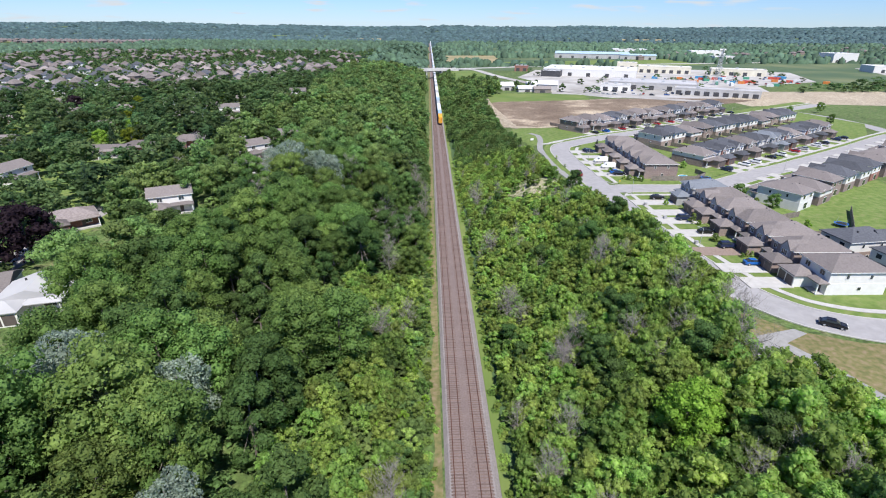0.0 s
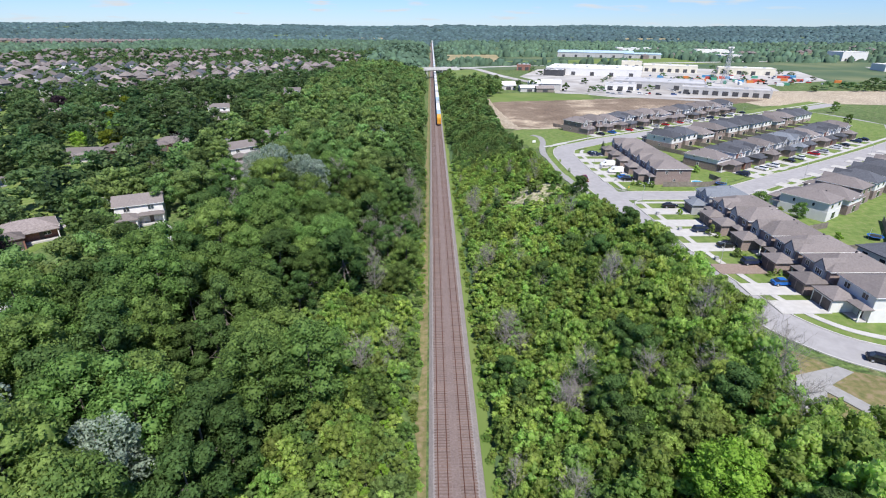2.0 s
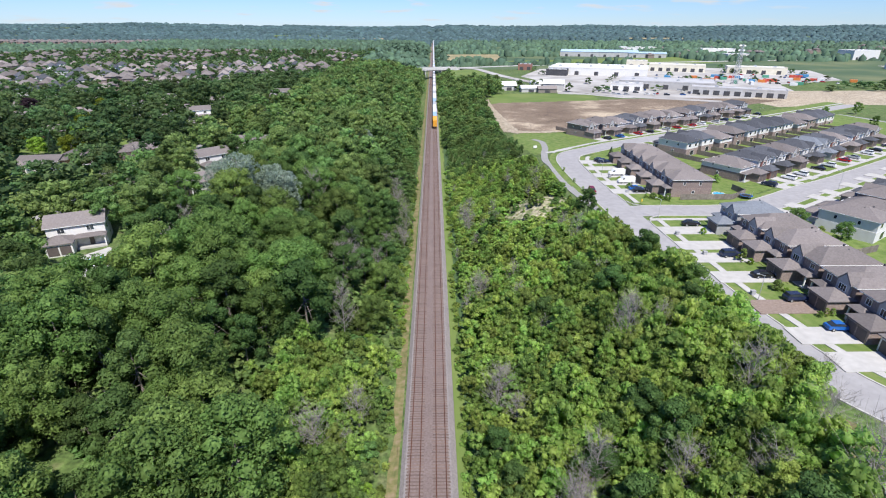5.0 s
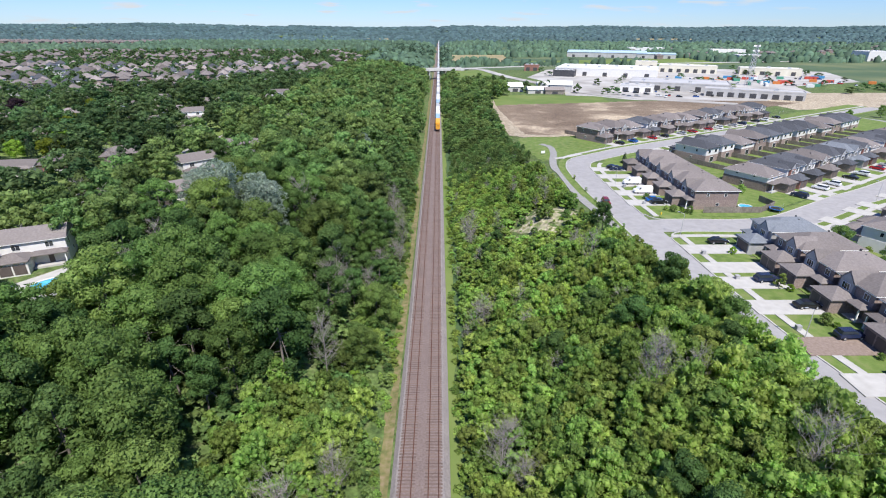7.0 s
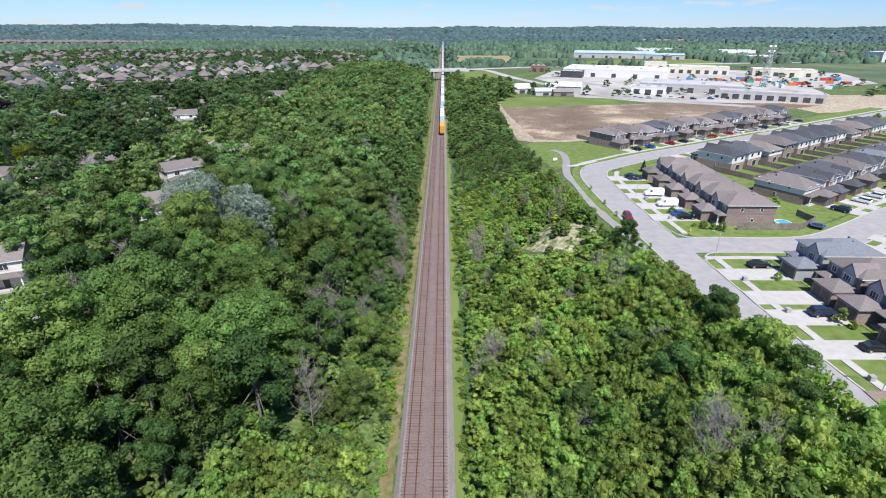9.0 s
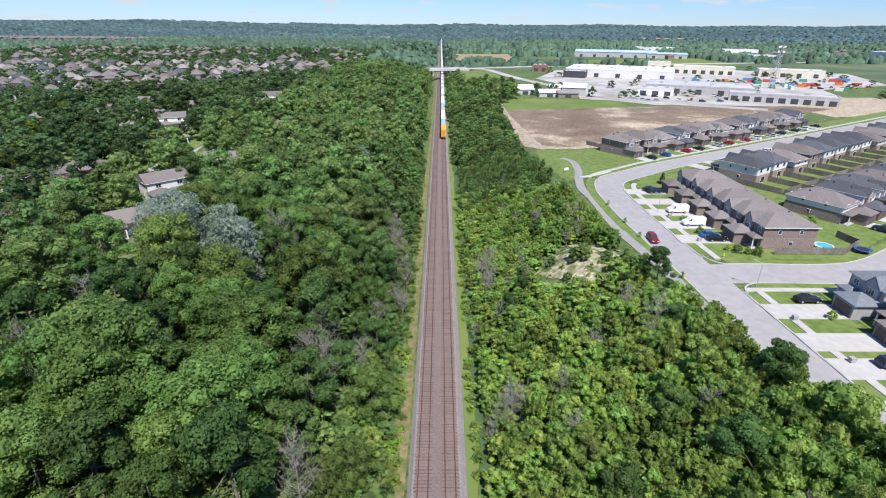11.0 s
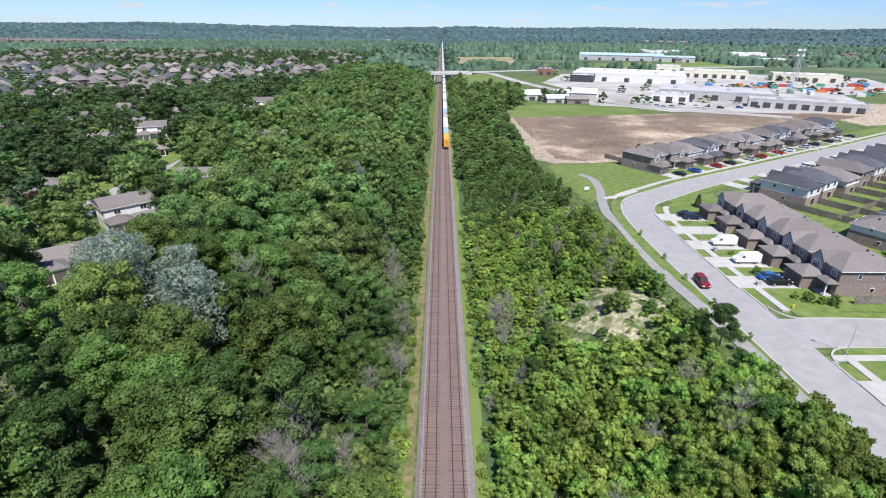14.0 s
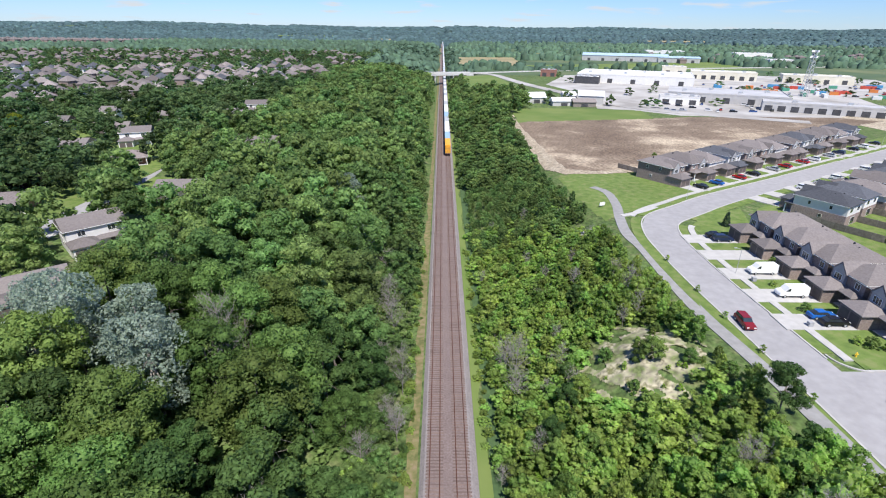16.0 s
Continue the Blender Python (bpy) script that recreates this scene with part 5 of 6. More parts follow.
far = []
for x, y in scatter(-700, -96, 400, 1080, 13):
    if rng.uniform() < 0.72 and y > np.interp(x, SUBURB_X, SUBURB_Y) + 5:
        far.append((x, y, rng.uniform(5, 11), rng.uniform(3.2, 5.6)))
line_side = []
for x, y in scatter(-110, -6, 720, 1500, 11):
    line_side.append((x, y, rng.uniform(5, 9), rng.uniform(4, 6)))
for x, y in scatter(14, 30, 720, 1500, 10):
    line_side.append((x, y, rng.uniform(5, 9), rng.uniform(4, 6)))
# these woods carry the slight haze tint in their leaf colour
woods("line_side_woods", "distant woods lining the railway, with slight haze in the colour", line_side, MIDF, "midwoodhaze")
BLOCKED = [(140, 430, 300, 330), (300, 640, 500, 200), (75, 780, 350, 180), (28, 840, 95, 200), (560, 540, 650, 230), (-720, 400, 620, 680), (-1300, 1560, 300, 160), (-860, 1650, 200, 200), (-320, 2000, 160, 200), (300, 1700, 230, 190), (700, 2000, 300, 200), (-710, 2300, 300, 200), (1300, 1310, 400, 170), (230, 900, 150, 220), (-1330, 1330, 560, 380)]


def open_land(x, y):
    return not any(a < x < a + w and b < y < b + d for a, b, w, d in BLOCKED)


for x, y in scatter(270, 700, 470, 640, 12):
    if 330 + (y - 470) * 1.6 < x and y < 470 + (x - 330) * 0.5 and rng.uniform() < 0.5:
        far.append((x, y, rng.uniform(5, 10), rng.uniform(4, 6)))
for k in range(46):
    x, y = rng.uniform(110, 420), rng.uniform(455, 720)
    far.append((x, y, rng.uniform(4, 6.5), rng.uniform(3.2, 4.6)))
for x, y in ((92, 480), (80, 486), (100, 492), (113, 486), (78, 470), (118, 465), (64, 488)):
    far.append((x, y, 8, 4))
woods("garden_trees", "scattered garden and roadside trees", far, MIDF, "gardenleaf")

dome_v = [(0, 0, 1.0)] + [(0.72 * math.cos(k * math.tau / 5), 0.72 * math.sin(k * math.tau / 5), 0.72) for k in range(5)] + [(0.95 * math.cos(k * math.tau / 5), 0.95 * math.sin(k * math.tau / 5), -0.05) for k in range(5)]
dome_t = []
for k in range(5):
    j = (k + 1) % 5
    dome_t += [(0, 1 + k, 1 + j), (1 + k, 6 + k, 6 + j), (1 + k, 6 + j, 1 + j)]
dome_v, dome_t = np.array(dome_v), np.array(dome_t)
spots = []
y = 760.0
while y < 4600:
    step = 7.5 + y * 0.0045 + max(0, y - 1700) * 0.011
    half = 240 + y * 0.93
    for x in np.arange(-half, half, step):
        px, py = x + rng.uniform(-0.5, 0.5) * step, y + rng.uniform(-0.5, 0.5) * step
        grove = math.sin(px * 0.006 + 1.7 * math.sin(py * 0.0035)) + math.sin(py * 0.009 + px * 0.0023) + 0.5 * math.sin(px * 0.021)
        dens = 0.88 if grove > -0.6 else 0.25
        if px > 120 and py < 2300:
            dens *= 0.5 if grove < 0.7 else 0.9
        if abs(px - 4.8) < 11 and py < 2350 or not open_land(px, py) or rng.uniform() > dens:
            continue
        spots.append((px, py, (step * 0.6) * rng.uniform(0.6, 1.3), rng.uniform(4, 11) * (1 + py / 9000)))
    y += step * 0.8
# two rings of woods; the leaf colour turns bluer outwards to stand for haze
for nm, lb, mt, lo, hi in (("mid_distance_woods", "green woods and hedgerows beyond the town, with slight haze in the colour", "midwoodhaze", 0, 1650), ("distant_woods", "distant woods reaching the horizon, blue-green with haze put into the colour", "farwoodhaze", 1650, 9999)):
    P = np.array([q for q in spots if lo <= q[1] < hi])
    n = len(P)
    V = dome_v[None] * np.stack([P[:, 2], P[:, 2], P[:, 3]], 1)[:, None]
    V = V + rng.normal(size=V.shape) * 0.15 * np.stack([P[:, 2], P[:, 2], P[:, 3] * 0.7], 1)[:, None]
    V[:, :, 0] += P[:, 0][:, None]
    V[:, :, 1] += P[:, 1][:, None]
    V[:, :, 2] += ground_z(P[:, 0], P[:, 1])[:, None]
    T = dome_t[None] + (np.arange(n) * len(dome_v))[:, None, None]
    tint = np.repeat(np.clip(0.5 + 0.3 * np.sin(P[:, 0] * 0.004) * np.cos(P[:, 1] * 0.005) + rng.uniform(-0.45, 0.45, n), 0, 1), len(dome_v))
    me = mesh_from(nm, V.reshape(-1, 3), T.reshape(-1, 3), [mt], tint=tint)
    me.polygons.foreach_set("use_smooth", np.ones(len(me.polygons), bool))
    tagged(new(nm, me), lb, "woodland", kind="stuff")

# ---- distant suburb ----
def far_house(label, w, d, h, rise, wall, roof):
    e = thing("suburban_house", label, "house", 0, 0, 0, group="houses of the distant suburb")
    part("wall", boxes((-w / 2, -d / 2, -1, w / 2, d / 2, h)), wall, e)
    part("roof", hip(bmesh.new(), -w / 2, -d / 2, w / 2, d / 2, h, rise, 0.5), roof, e)
    part("garage", box(boxes((-w / 2, -d / 2 - 4, -1, 0, -d / 2 - 0.02, 2.7)), -w / 2 - 0.3, -d / 2 - 4.3, 2.7, 0.3, -d / 2 + 0.4, 4.0, (0.2, 0.5)), roof, e)
    return e


FARH = [far_house("suburban house with a brown hipped roof", 8.8, 10.5, 5.6, 3.7, "brick", "rooftan"), far_house("pale suburban house with a grey hipped roof", 8.6, 11, 5.6, 3.5, "brick", "roof"),
        far_house("pale suburban house with a dark hipped roof", 9, 10, 5.6, 3.7, "siding", "roofdark"), far_house("suburban house with a pinkish tan roof", 9.5, 10.5, 5.4, 3.8, "siding", "rooftan")]
cnt = 0
ROWS_W = np.concatenate([np.arange(0, 300, 27.0), np.arange(300, 680, 36.0)])
for j, v in enumerate(ROWS_W):
    for i, u in enumerate(np.arange(0, 620, 16.0)):
        x = -104 - u + (j % 2) * 6
        y = 395 + v - 0.1 * u + 16 * math.sin(u * 0.017 + j * 0.05)
        if y < np.interp(x, SUBURB_X, SUBURB_Y) or y > 1060 or cnt > 285 or rng.uniform() < 0.26:
            continue
        cnt += 1
        place(FARH[int(rng.uniform(0, 4))], x + rng.uniform(-4, 4), y + rng.uniform(-6, 6), (0 if j % 2 else 180) + rng.uniform(-40, 40) - 8, gz(x, y) + 0.3)
# the furthest houses, too small to pick apart
bw, brf = bmesh.new(), bmesh.new()
spots = [(rng.uniform(-720, -110), rng.uniform(780, 1080)) for k in range(150)] + [(rng.uniform(-1300, -800), rng.uniform(1530, 1700)) for k in range(150)] + [(rng.uniform(350, 1300), rng.uniform(900, 1500)) for k in range(80)]
for x, y in spots:
    z = gz(x, y)
    box(bw, x - 5, y - 6, z - 1, x + 5, y + 6, z + 5.6)
    hip(brf, x - 5, y - 6, x + 5, y + 6, z + 5.6, 3.0, 0.5)
hs = thing("distant_houses", "rows of distant suburban houses with brown roofs", "houses", 0, 0, 0)
hs["kind"] = "stuff"
part("walls", bw, "brick", hs)["kind"] = "stuff"
part("roofs", brf, "rooftan", hs)["kind"] = "stuff"
patch("suburb_lawns", "green lawns between suburban houses", [(-100, 700), (-104, 620), (-200, 455), (-350, 402), (-640, 470), (-760, 700), (-700, 1080), (-100, 1080)], "farground", 0.05, "grass")
for j, v in enumerate((24, 72, 120, 168, 216, 264, 317, 385, 453)):
    ln = [(-104 - u, 395 + v + 12 - 0.1 * u + 16 * math.sin(u * 0.017 + j * 0.1)) for u in np.arange(0, 600, 30.0)]
    ln = [q for q in ln if q[1] > np.interp(q[0], SUBURB_X, SUBURB_Y)]
    if len(ln) > 3:
        tagged(part(f"suburb_street_{j + 1}", ribbon(bmesh.new(), spline(ln, 10), -4, 4, 0.4, lambda x, y: gz(x, y) + 0.2), "asphalt"), "pale suburban street between houses", "road", kind="structure")
patch("old_lawns", "shaded lawns of older gardens", [(-98, 40), (-98, 600), (-200, 446), (-350, 398), (-430, 420), (-430, 200), (-160, 40)], "grass", 0.04, "grass")

# ---- industrial buildings ----
def shed(name, label, x, y, hd, w, d, h, wall, roof, doors=0, pitched=0.0, door_mat="darksteel", units=3, category="building"):
    """A large flat or low-pitched building; front along -y."""
    e = thing(name, label, category, x, y, gz(x, y), hd)
    part("wall", boxes((-w / 2, -d / 2, -1, w / 2, d / 2, h)), wall, e)
    if pitched:
        part("roof", hip(bmesh.new(), -w / 2, -d / 2, w / 2, d / 2, h + 0.02, pitched, 0.5, ridge="x" if w >= d else "y"), roof, e)
    else:
        part("roof", boxes((-w / 2 + 0.3, -d / 2 + 0.3, h, w / 2 - 0.3, d / 2 - 0.3, h + 0.12)), roof, e)
        bm = bmesh.new()
        for a in ((-w / 2 - 0.1, -d / 2 - 0.1, w / 2 + 0.1, -d / 2 + 0.3), (-w / 2 - 0.1, d / 2 - 0.3, w / 2 + 0.1, d / 2 + 0.1), (-w / 2 - 0.1, -d / 2 + 0.3, -w / 2 + 0.3, d / 2 - 0.3), (w / 2 - 0.3, -d / 2 + 0.3, w / 2 + 0.1, d / 2 - 0.3)):
            box(bm, a[0], a[1], h - 0.4, a[2], a[3], h + 0.6)
        part("parapet", bm, wall, e)
        for k in range(units):
            ux, uy = -w / 2 + w * (k + 0.6) / (units + 0.2), d * (0.2 if k % 2 else -0.15)
            part("roof_unit", boxes((ux - 1.4, uy - 1.1, h + 0.12, ux + 1.4, uy + 1.1, h + 1.5)), "galv", e)
    for k in range(doors):
        dx = -w / 2 + w * (k + 0.5) / doors
        part("loading_door", boxes((dx - min(2.2, w / doors * 0.32), -d / 2 - 0.06, 0.1, dx + min(2.2, w / doors * 0.32), -d / 2 + 0.02, min(4.0, h * 0.65))), door_mat, e)
    return e


shed("warehouse", "large white flat-roofed warehouse", 196, 640, -22, 105, 62, 7.5, "siding", "steelwhite", 5, units=6)
shed("warehouse", "dark-glazed front block of a white warehouse", 143, 618, -22, 22, 16, 6, "darksteel", "steelwhite", 0)
shed("commercial_building", "cream flat-roofed building with dark loading doors", 300, 672, -24, 62, 22, 7.5, "cream", "steelwhite", 7)
shed("commercial_building", "long cream building with dark openings", 377, 640, -22, 60, 20, 7, "cream", "steelwhite", 4)
shed("workshop", "grey flat-roofed workshop with pale walls", 214, 500, -24, 78, 42, 6, "wallgrey", "steelgrey", 5, units=4)
shed("workshop", "long low grey building with square windows", 246, 442, -28, 66, 15, 5.5, "wallgrey", "steelgrey", 9, units=2)
shed("workshop", "low pale storage building", 172, 482, -20, 26, 14, 5, "siding", "steelgrey", 3)
shed("blue_warehouse", "long pale blue metal-roofed warehouse", 300, 985, -18, 130, 46, 8, "wallgrey", "steelblue", 6, pitched=3.0)
shed("blue_warehouse", "smaller blue metal-roofed warehouse annex", 372, 948, -18, 60, 24, 7, "wallgrey", "steelblue", 3, pitched=2.0)
shed("red_building", "small red-walled roadside building", 119, 686, -12, 17, 10, 6.5, "redbrick", "steelgrey", 2)
shed("yellow_building", "pale yellow commercial block", 275, 735, -20, 26, 16, 8, "cream", "steelwhite", 2)
for x, y, w, d, h, p, hd in ((69, 478, 13, 9, 4, 3.2, 10), (86, 466, 16, 8, 3.2, 2.2, 5), (107, 474, 17, 11, 6, 3.0, -15), (94, 484, 9, 7, 4.5, 2.6, 5)):
    shed("barn", "weathered farm building with a pale metal gable roof", x, y, hd, w, d, h, "wallgrey", "steelwhite", 1, pitched=p, category="barn")
shed("barn", "brown-roofed farm shed beside the barns", 99, 462, 0, 15, 8, 3.2, "fence", "rooftan", 1, pitched=2.0, category="barn")
for x, y, w, d, h, hd in ((620, 690, 70, 30, 8, -10), (760, 720, 60, 40, 9, 5), (880, 700, 90, 30, 8, 0), (700, 900, 50, 30, 14, 10), (980, 980, 60, 30, 16, 0), (430, 1150, 70, 30, 9, -10), (560, 1080, 60, 26, 9, -8), (500, 900, 40, 22, 8, 0)):
    shed("distant_building", "distant pale flat-roofed commercial building", x, y, hd, w, d, h, "siding", "steelwhite", 3, units=2)

# lattice mast
mast = thing("lattice_mast", "grey steel lattice communications mast", "mast", 291, 527, gz(291, 527))
for sx, sy in ((-1, -1), (1, -1), (1, 1), (-1, 1)):
    part("leg", tube(bmesh.new(), (sx * 2.2, sy * 2.2, -0.5), (sx * 1.0, sy * 1.0, 34), 0.22, 0.14), "galv", mast)
for k in range(11):
    z, r = k * 3.1, 2.2 - k * 0.11
    z2, r2 = z + 3.1, r - 0.11
    bm = bmesh.new()
    for (ax, ay), (bx, by) in (((-1, -1), (1, -1)), ((1, -1), (1, 1)), ((1, 1), (-1, 1)), ((-1, 1), (-1, -1))):
        tube(bm, (ax * r, ay * r, z), (bx * r2, by * r2, z2), 0.09, 0.09, 4)
        tube(bm, (bx * r, by * r, z), (ax * r2, ay * r2, z2), 0.09, 0.09, 4)
    part("brace", bm, "galv", mast)
for z in (29, 33):
    part("antenna_ring", boxes((-3, -0.2, z, 3, 0.2, z + 1.4), (-0.2, -3, z, 0.2, 3, z + 1.4)), "trim", mast)

# ---- vehicles ----
def vehicle(label, col, kind="car", far=False):
    e = thing("parked_car" if kind == "car" else "parked_van", label, "car" if kind == "car" else "van", 0, 0, 0, group="parked vehicles")
    p = paint("car_paint_" + kind, col)
    if kind == "car":
        L, W, side = 4.6, 1.8, [(-2.3, 0.35), (2.3, 0.35), (2.32, 0.62), (2.25, 0.82), (1.15, 0.98), (-1.75, 1.02), (-2.25, 0.95), (-2.32, 0.6)]
        cab = [(-1.95, 1.0), (1.05, 0.97), (0.35, 1.45), (-1.25, 1.47)]
    elif kind == "suv":
        L, W, side = 4.6, 1.85, [(-2.3, 0.4), (2.3, 0.4), (2.32, 0.75), (2.22, 0.98), (1.15, 1.12), (-2.2, 1.14), (-2.3, 1.0)]
        cab = [(-2.15, 1.12), (1.0, 1.1), (0.4, 1.68), (-1.95, 1.68)]
    else:
        L, W, side = 5.6, 2.0, [(-2.8, 0.45), (2.8, 0.45), (2.8, 0.9), (2.55, 1.2), (1.9, 1.35), (1.2, 2.25), (-2.75, 2.3), (-2.8, 1.0)]
        cab = [(0.9, 1.4), (1.82, 1.38), (1.25, 2.1), (0.9, 2.12)]

    def loft(poly, w0, w1):
        bm = bmesh.new()
        zt = max(z for _, z in poly)
        zb = min(z for _, z in poly)
        f = lambda z: w0 + (w1 - w0) * (z - zb) / (zt - zb)
        a = [bm.verts.new((x, -f(z) / 2, z)) for x, z in poly]
        b = [bm.verts.new((x, f(z) / 2, z)) for x, z in poly]
        n = len(poly)
        bm.faces.new(a)
        bm.faces.new(b[::-1])
        for k in range(n):
            bm.faces.new((a[k], b[k], b[(k + 1) % n], a[(k + 1) % n]))
        bmesh.ops.recalc_face_normals(bm, faces=bm.faces)
        bmesh.ops.bevel(bm, geom=[q for q in bm.edges], offset=0.06, segments=2, affect="EDGES")
        return bm

    part("body", loft(side, W, W * 0.94), p, e)
    if far:
        part("cabin_glass", loft(cab, W * 0.9, W * 0.8), "glass", e)
        return e
    part("cabin_glass", loft(cab, W * (0.9 if kind != "van" else 1.0), W * 0.76 if kind != "van" else W * 0.97), "glass", e)
    zr = max(z for _, z in cab)
    if kind != "van":
        xa, xb = sorted(x for x, z in cab if z > zr - 0.1)
        part("roof_panel", boxes((xa + 0.02, -W * 0.37, zr - 0.03, xb - 0.02, W * 0.37, zr + 0.035)), p, e)
    for x in (-L * 0.31, L * 0.31):
        for s in (-1, 1):
            y = s * (W / 2 - 0.1)
            t = part("wheel", tube(bmesh.new(), (x, y - 0.11, 0.33), (x, y + 0.11, 0.33), 0.33, 0.33, 14), "rubber", e)
            part("rim", tube(bmesh.new(), (x, y - 0.125, 0.33), (x, y + 0.125, 0.33), 0.2, 0.2, 10), "galv", t)
    for s in (-0.6, 0.6):
        part("headlight", boxes((L / 2 - 0.12, s - 0.2, 0.66, L / 2 + 0.03, s + 0.2, 0.82)), "trim", e)
    return e


CARS = {"black": vehicle("black parked sedan standing on pale concrete", (0.012, 0.012, 0.015)), "navy": vehicle("dark blue parked car standing on pale concrete", (0.02, 0.03, 0.07), "suv"), "blue": vehicle("bright blue parked car standing on pale concrete", (0.02, 0.12, 0.4)), "red": vehicle("red parked car standing on pale concrete", (0.4, 0.015, 0.02)),
        "white": vehicle("white parked car standing on pale concrete", (0.75, 0.76, 0.77), "suv"), "silver": vehicle("silver parked car standing on pale concrete", (0.42, 0.43, 0.45)), "van": vehicle("white parked van with a high roof", (0.8, 0.8, 0.79), "van"), "dred": vehicle("dark red parked hatchback standing on pale concrete", (0.2, 0.015, 0.02), "suv")}


FAR_CARS = [vehicle(f"{nm} vehicle parked in the yard", c, "suv", True) for nm, c in (("white", (0.7, 0.7, 0.7)), ("silver", (0.4, 0.41, 0.43)), ("black", (0.02, 0.02, 0.02)), ("red", (0.35, 0.02, 0.02)), ("blue", (0.03, 0.08, 0.25)))]


def park(kind, x, y, hd, z=None):
    place(CARS[kind], x, y, hd, (road_z(x, y) + 0.19) if z is None else z)


for k, x, y, hd in (("black", 75.1, 158.4, 0), ("navy", 75.0, 138.6, 3), ("black", 76.3, 128.0, 0), ("navy", 76.8, 118.0, 2), ("blue", 77.6, 107.6, -3), ("black", 71.6, 227.8, 0), ("navy", 72.3, 225.6, 0),
                    ("van", 71.6, 208.0, 180), ("van", 71.6, 198.2, 180), ("blue", 72.0, 190.2, 0), ("black", 72.6, 187.9, 0)):
    park(k, x, y, hd)
park("dred", 57.0, 188.0, -93, 12.27)
park("black", 77.0, 80.3, -32, 12.27)
P_N = np.array((92.5, 261.8))
for i, k in enumerate(("black", "blue", "red", "black", "silver", "red", "red", "white", "silver", "navy", "black", "white", "black")):
    q = P_N + UB * (11.6 * i + (-1.2 if i % 2 else 1.2)) + NB * (4.5 + 5.2)
    park(k, q[0], q[1], HB + 90)
P_C = np.array((125.0, 187.2))
for i, k in enumerate(("navy", "white", "white", "black", "white", "red", "silver", "white", "black", "navy", "black")):
    q = P_C + UB * (11.4 * i + (1.2 if i % 2 else -1.2)) + NB * (4.5 + 5.0)
    park(k, q[0], q[1], HB + 90)
P_M = np.array((96.0, 264.0))
for i, k in enumerate((None, None, "white", "silver", "white", None, "white", "black", None, "silver")):
    if k:
        q = P_M + UB * 12.0 * i - NB * (4.5 + 5.0)
        park(k, q[0], q[1], HB - 90)
for i in range(84):
    x, y = rng.uniform(150, 300), rng.uniform(440, 480)
    if i > 36:
        x, y = rng.uniform(235, 400), rng.uniform(520, 620)
    place(FAR_CARS[i % 5], x, y, rng.choice((-24, 66)), gz(x, y) - 0.1)
# machines and containers in the yard
YARD = {k: paint("yard_" + k, c, 0.5) for k, c in (("red", (0.5, 0.08, 0.05)), ("blue", (0.06, 0.25, 0.45)), ("orange", (0.6, 0.2, 0.05)), ("white", (0.7, 0.7, 0.7)), ("green", (0.08, 0.3, 0.2)))}
for i in range(44):
    x, y = rng.uniform(250, 420), rng.uniform(500, 600)
    if i > 32:
        x, y = rng.uniform(410, 520), rng.uniform(385, 425)
    col = list(YARD)[i % 5]
    e = thing("shipping_container", f"{col} steel container standing in the yard", "container", x, y, gz(x, y), rng.choice((-24, 66)))
    L = 3.0 if i % 3 else 6.0
    bm = boxes((-L, -1.2, 0.05, L, 1.2, 2.6))
    for q in range(int(L * 2)):
        box(bm, -L + 0.3 + q, -1.26, 0.2, -L + 0.75 + q, 1.26, 2.45)
    part("body", bm, YARD[col], e)
    part("end_door", boxes((L, -1.1, 0.15, L + 0.06, -0.05, 2.5), (L, 0.05, 0.15, L + 0.06, 1.1, 2.5)), YARD[col], e)

# ---- fences ----
def fence(points, label="weathered board fence around a back yard"):
    e = thing("board_fence", label, "fence", 0, 0, 0, group="back yard fences")
    for (xa, ya), (xb, yb) in zip(points, points[1:]):
        n = max(1, int(math.hypot(xb - xa, yb - ya) / 2.4))
        for k in range(n):
            a = Vector((xa + (xb - xa) * k / n, ya + (yb - ya) * k / n, 0))
            b = Vector((xa + (xb - xa) * (k + 1) / n, ya + (yb - ya) * (k + 1) / n, 0))
            z = road_z(a.x, a.y) + 0.05
            ang = math.degrees(math.atan2(b.y - a.y, b.x - a.x))
            ln = (b - a).length
            bm = bmesh.new()
            prof = []
            for q in range(9):
                xa_, xb_ = 0.06 + q * (ln - 0.12) / 9, 0.06 + (q + 1) * (ln - 0.12) / 9
                dy = 0.03 * (q % 2)
                prof += [(xa_, -0.02 - dy), (xb_, -0.02 - dy)]
            prism(bm, prof + [(ln - 0.06, 0.03), (0.06, 0.03)], 0.05, 1.8)
            ob = part("panel", bm, "fence", e)
            ob.matrix_basis = pose(a.x, a.y, z, 0, 0, ang)
            ob = part("post", boxes((-0.06, -0.06, -0.4, 0.06, 0.06, 1.95)), "fence", e)
            ob.matrix_basis = pose(a.x, a.y, z, 0, 0, ang)
    return e


fence([(82.2, 180.2), (98.5, 180.3), (105, 185), (104, 191)])
fence([(97, 191), (100, 222), (95, 236)])
for i in range(12):
    a = np.array((112.0, 225.0)) + UB * 11.6 * i
    b, c = a + NB * 17, a - NB * 15
    if i < 11:
        fence([tuple(a), tuple(a + UB * 11.4)])
    fence([tuple(b), tuple(a + NB * 0.3)])
    fence([tuple(a - NB * 0.3), tuple(c)])
fence([(99, 96), (101, 130), (104, 160)])
fence([(100, 124), (118, 127), (132, 146)])
fence([(101, 137), (112, 141)])
fence([(70, 298), (78, 284.5), (84, 276)], "grey board fence at the row's end")

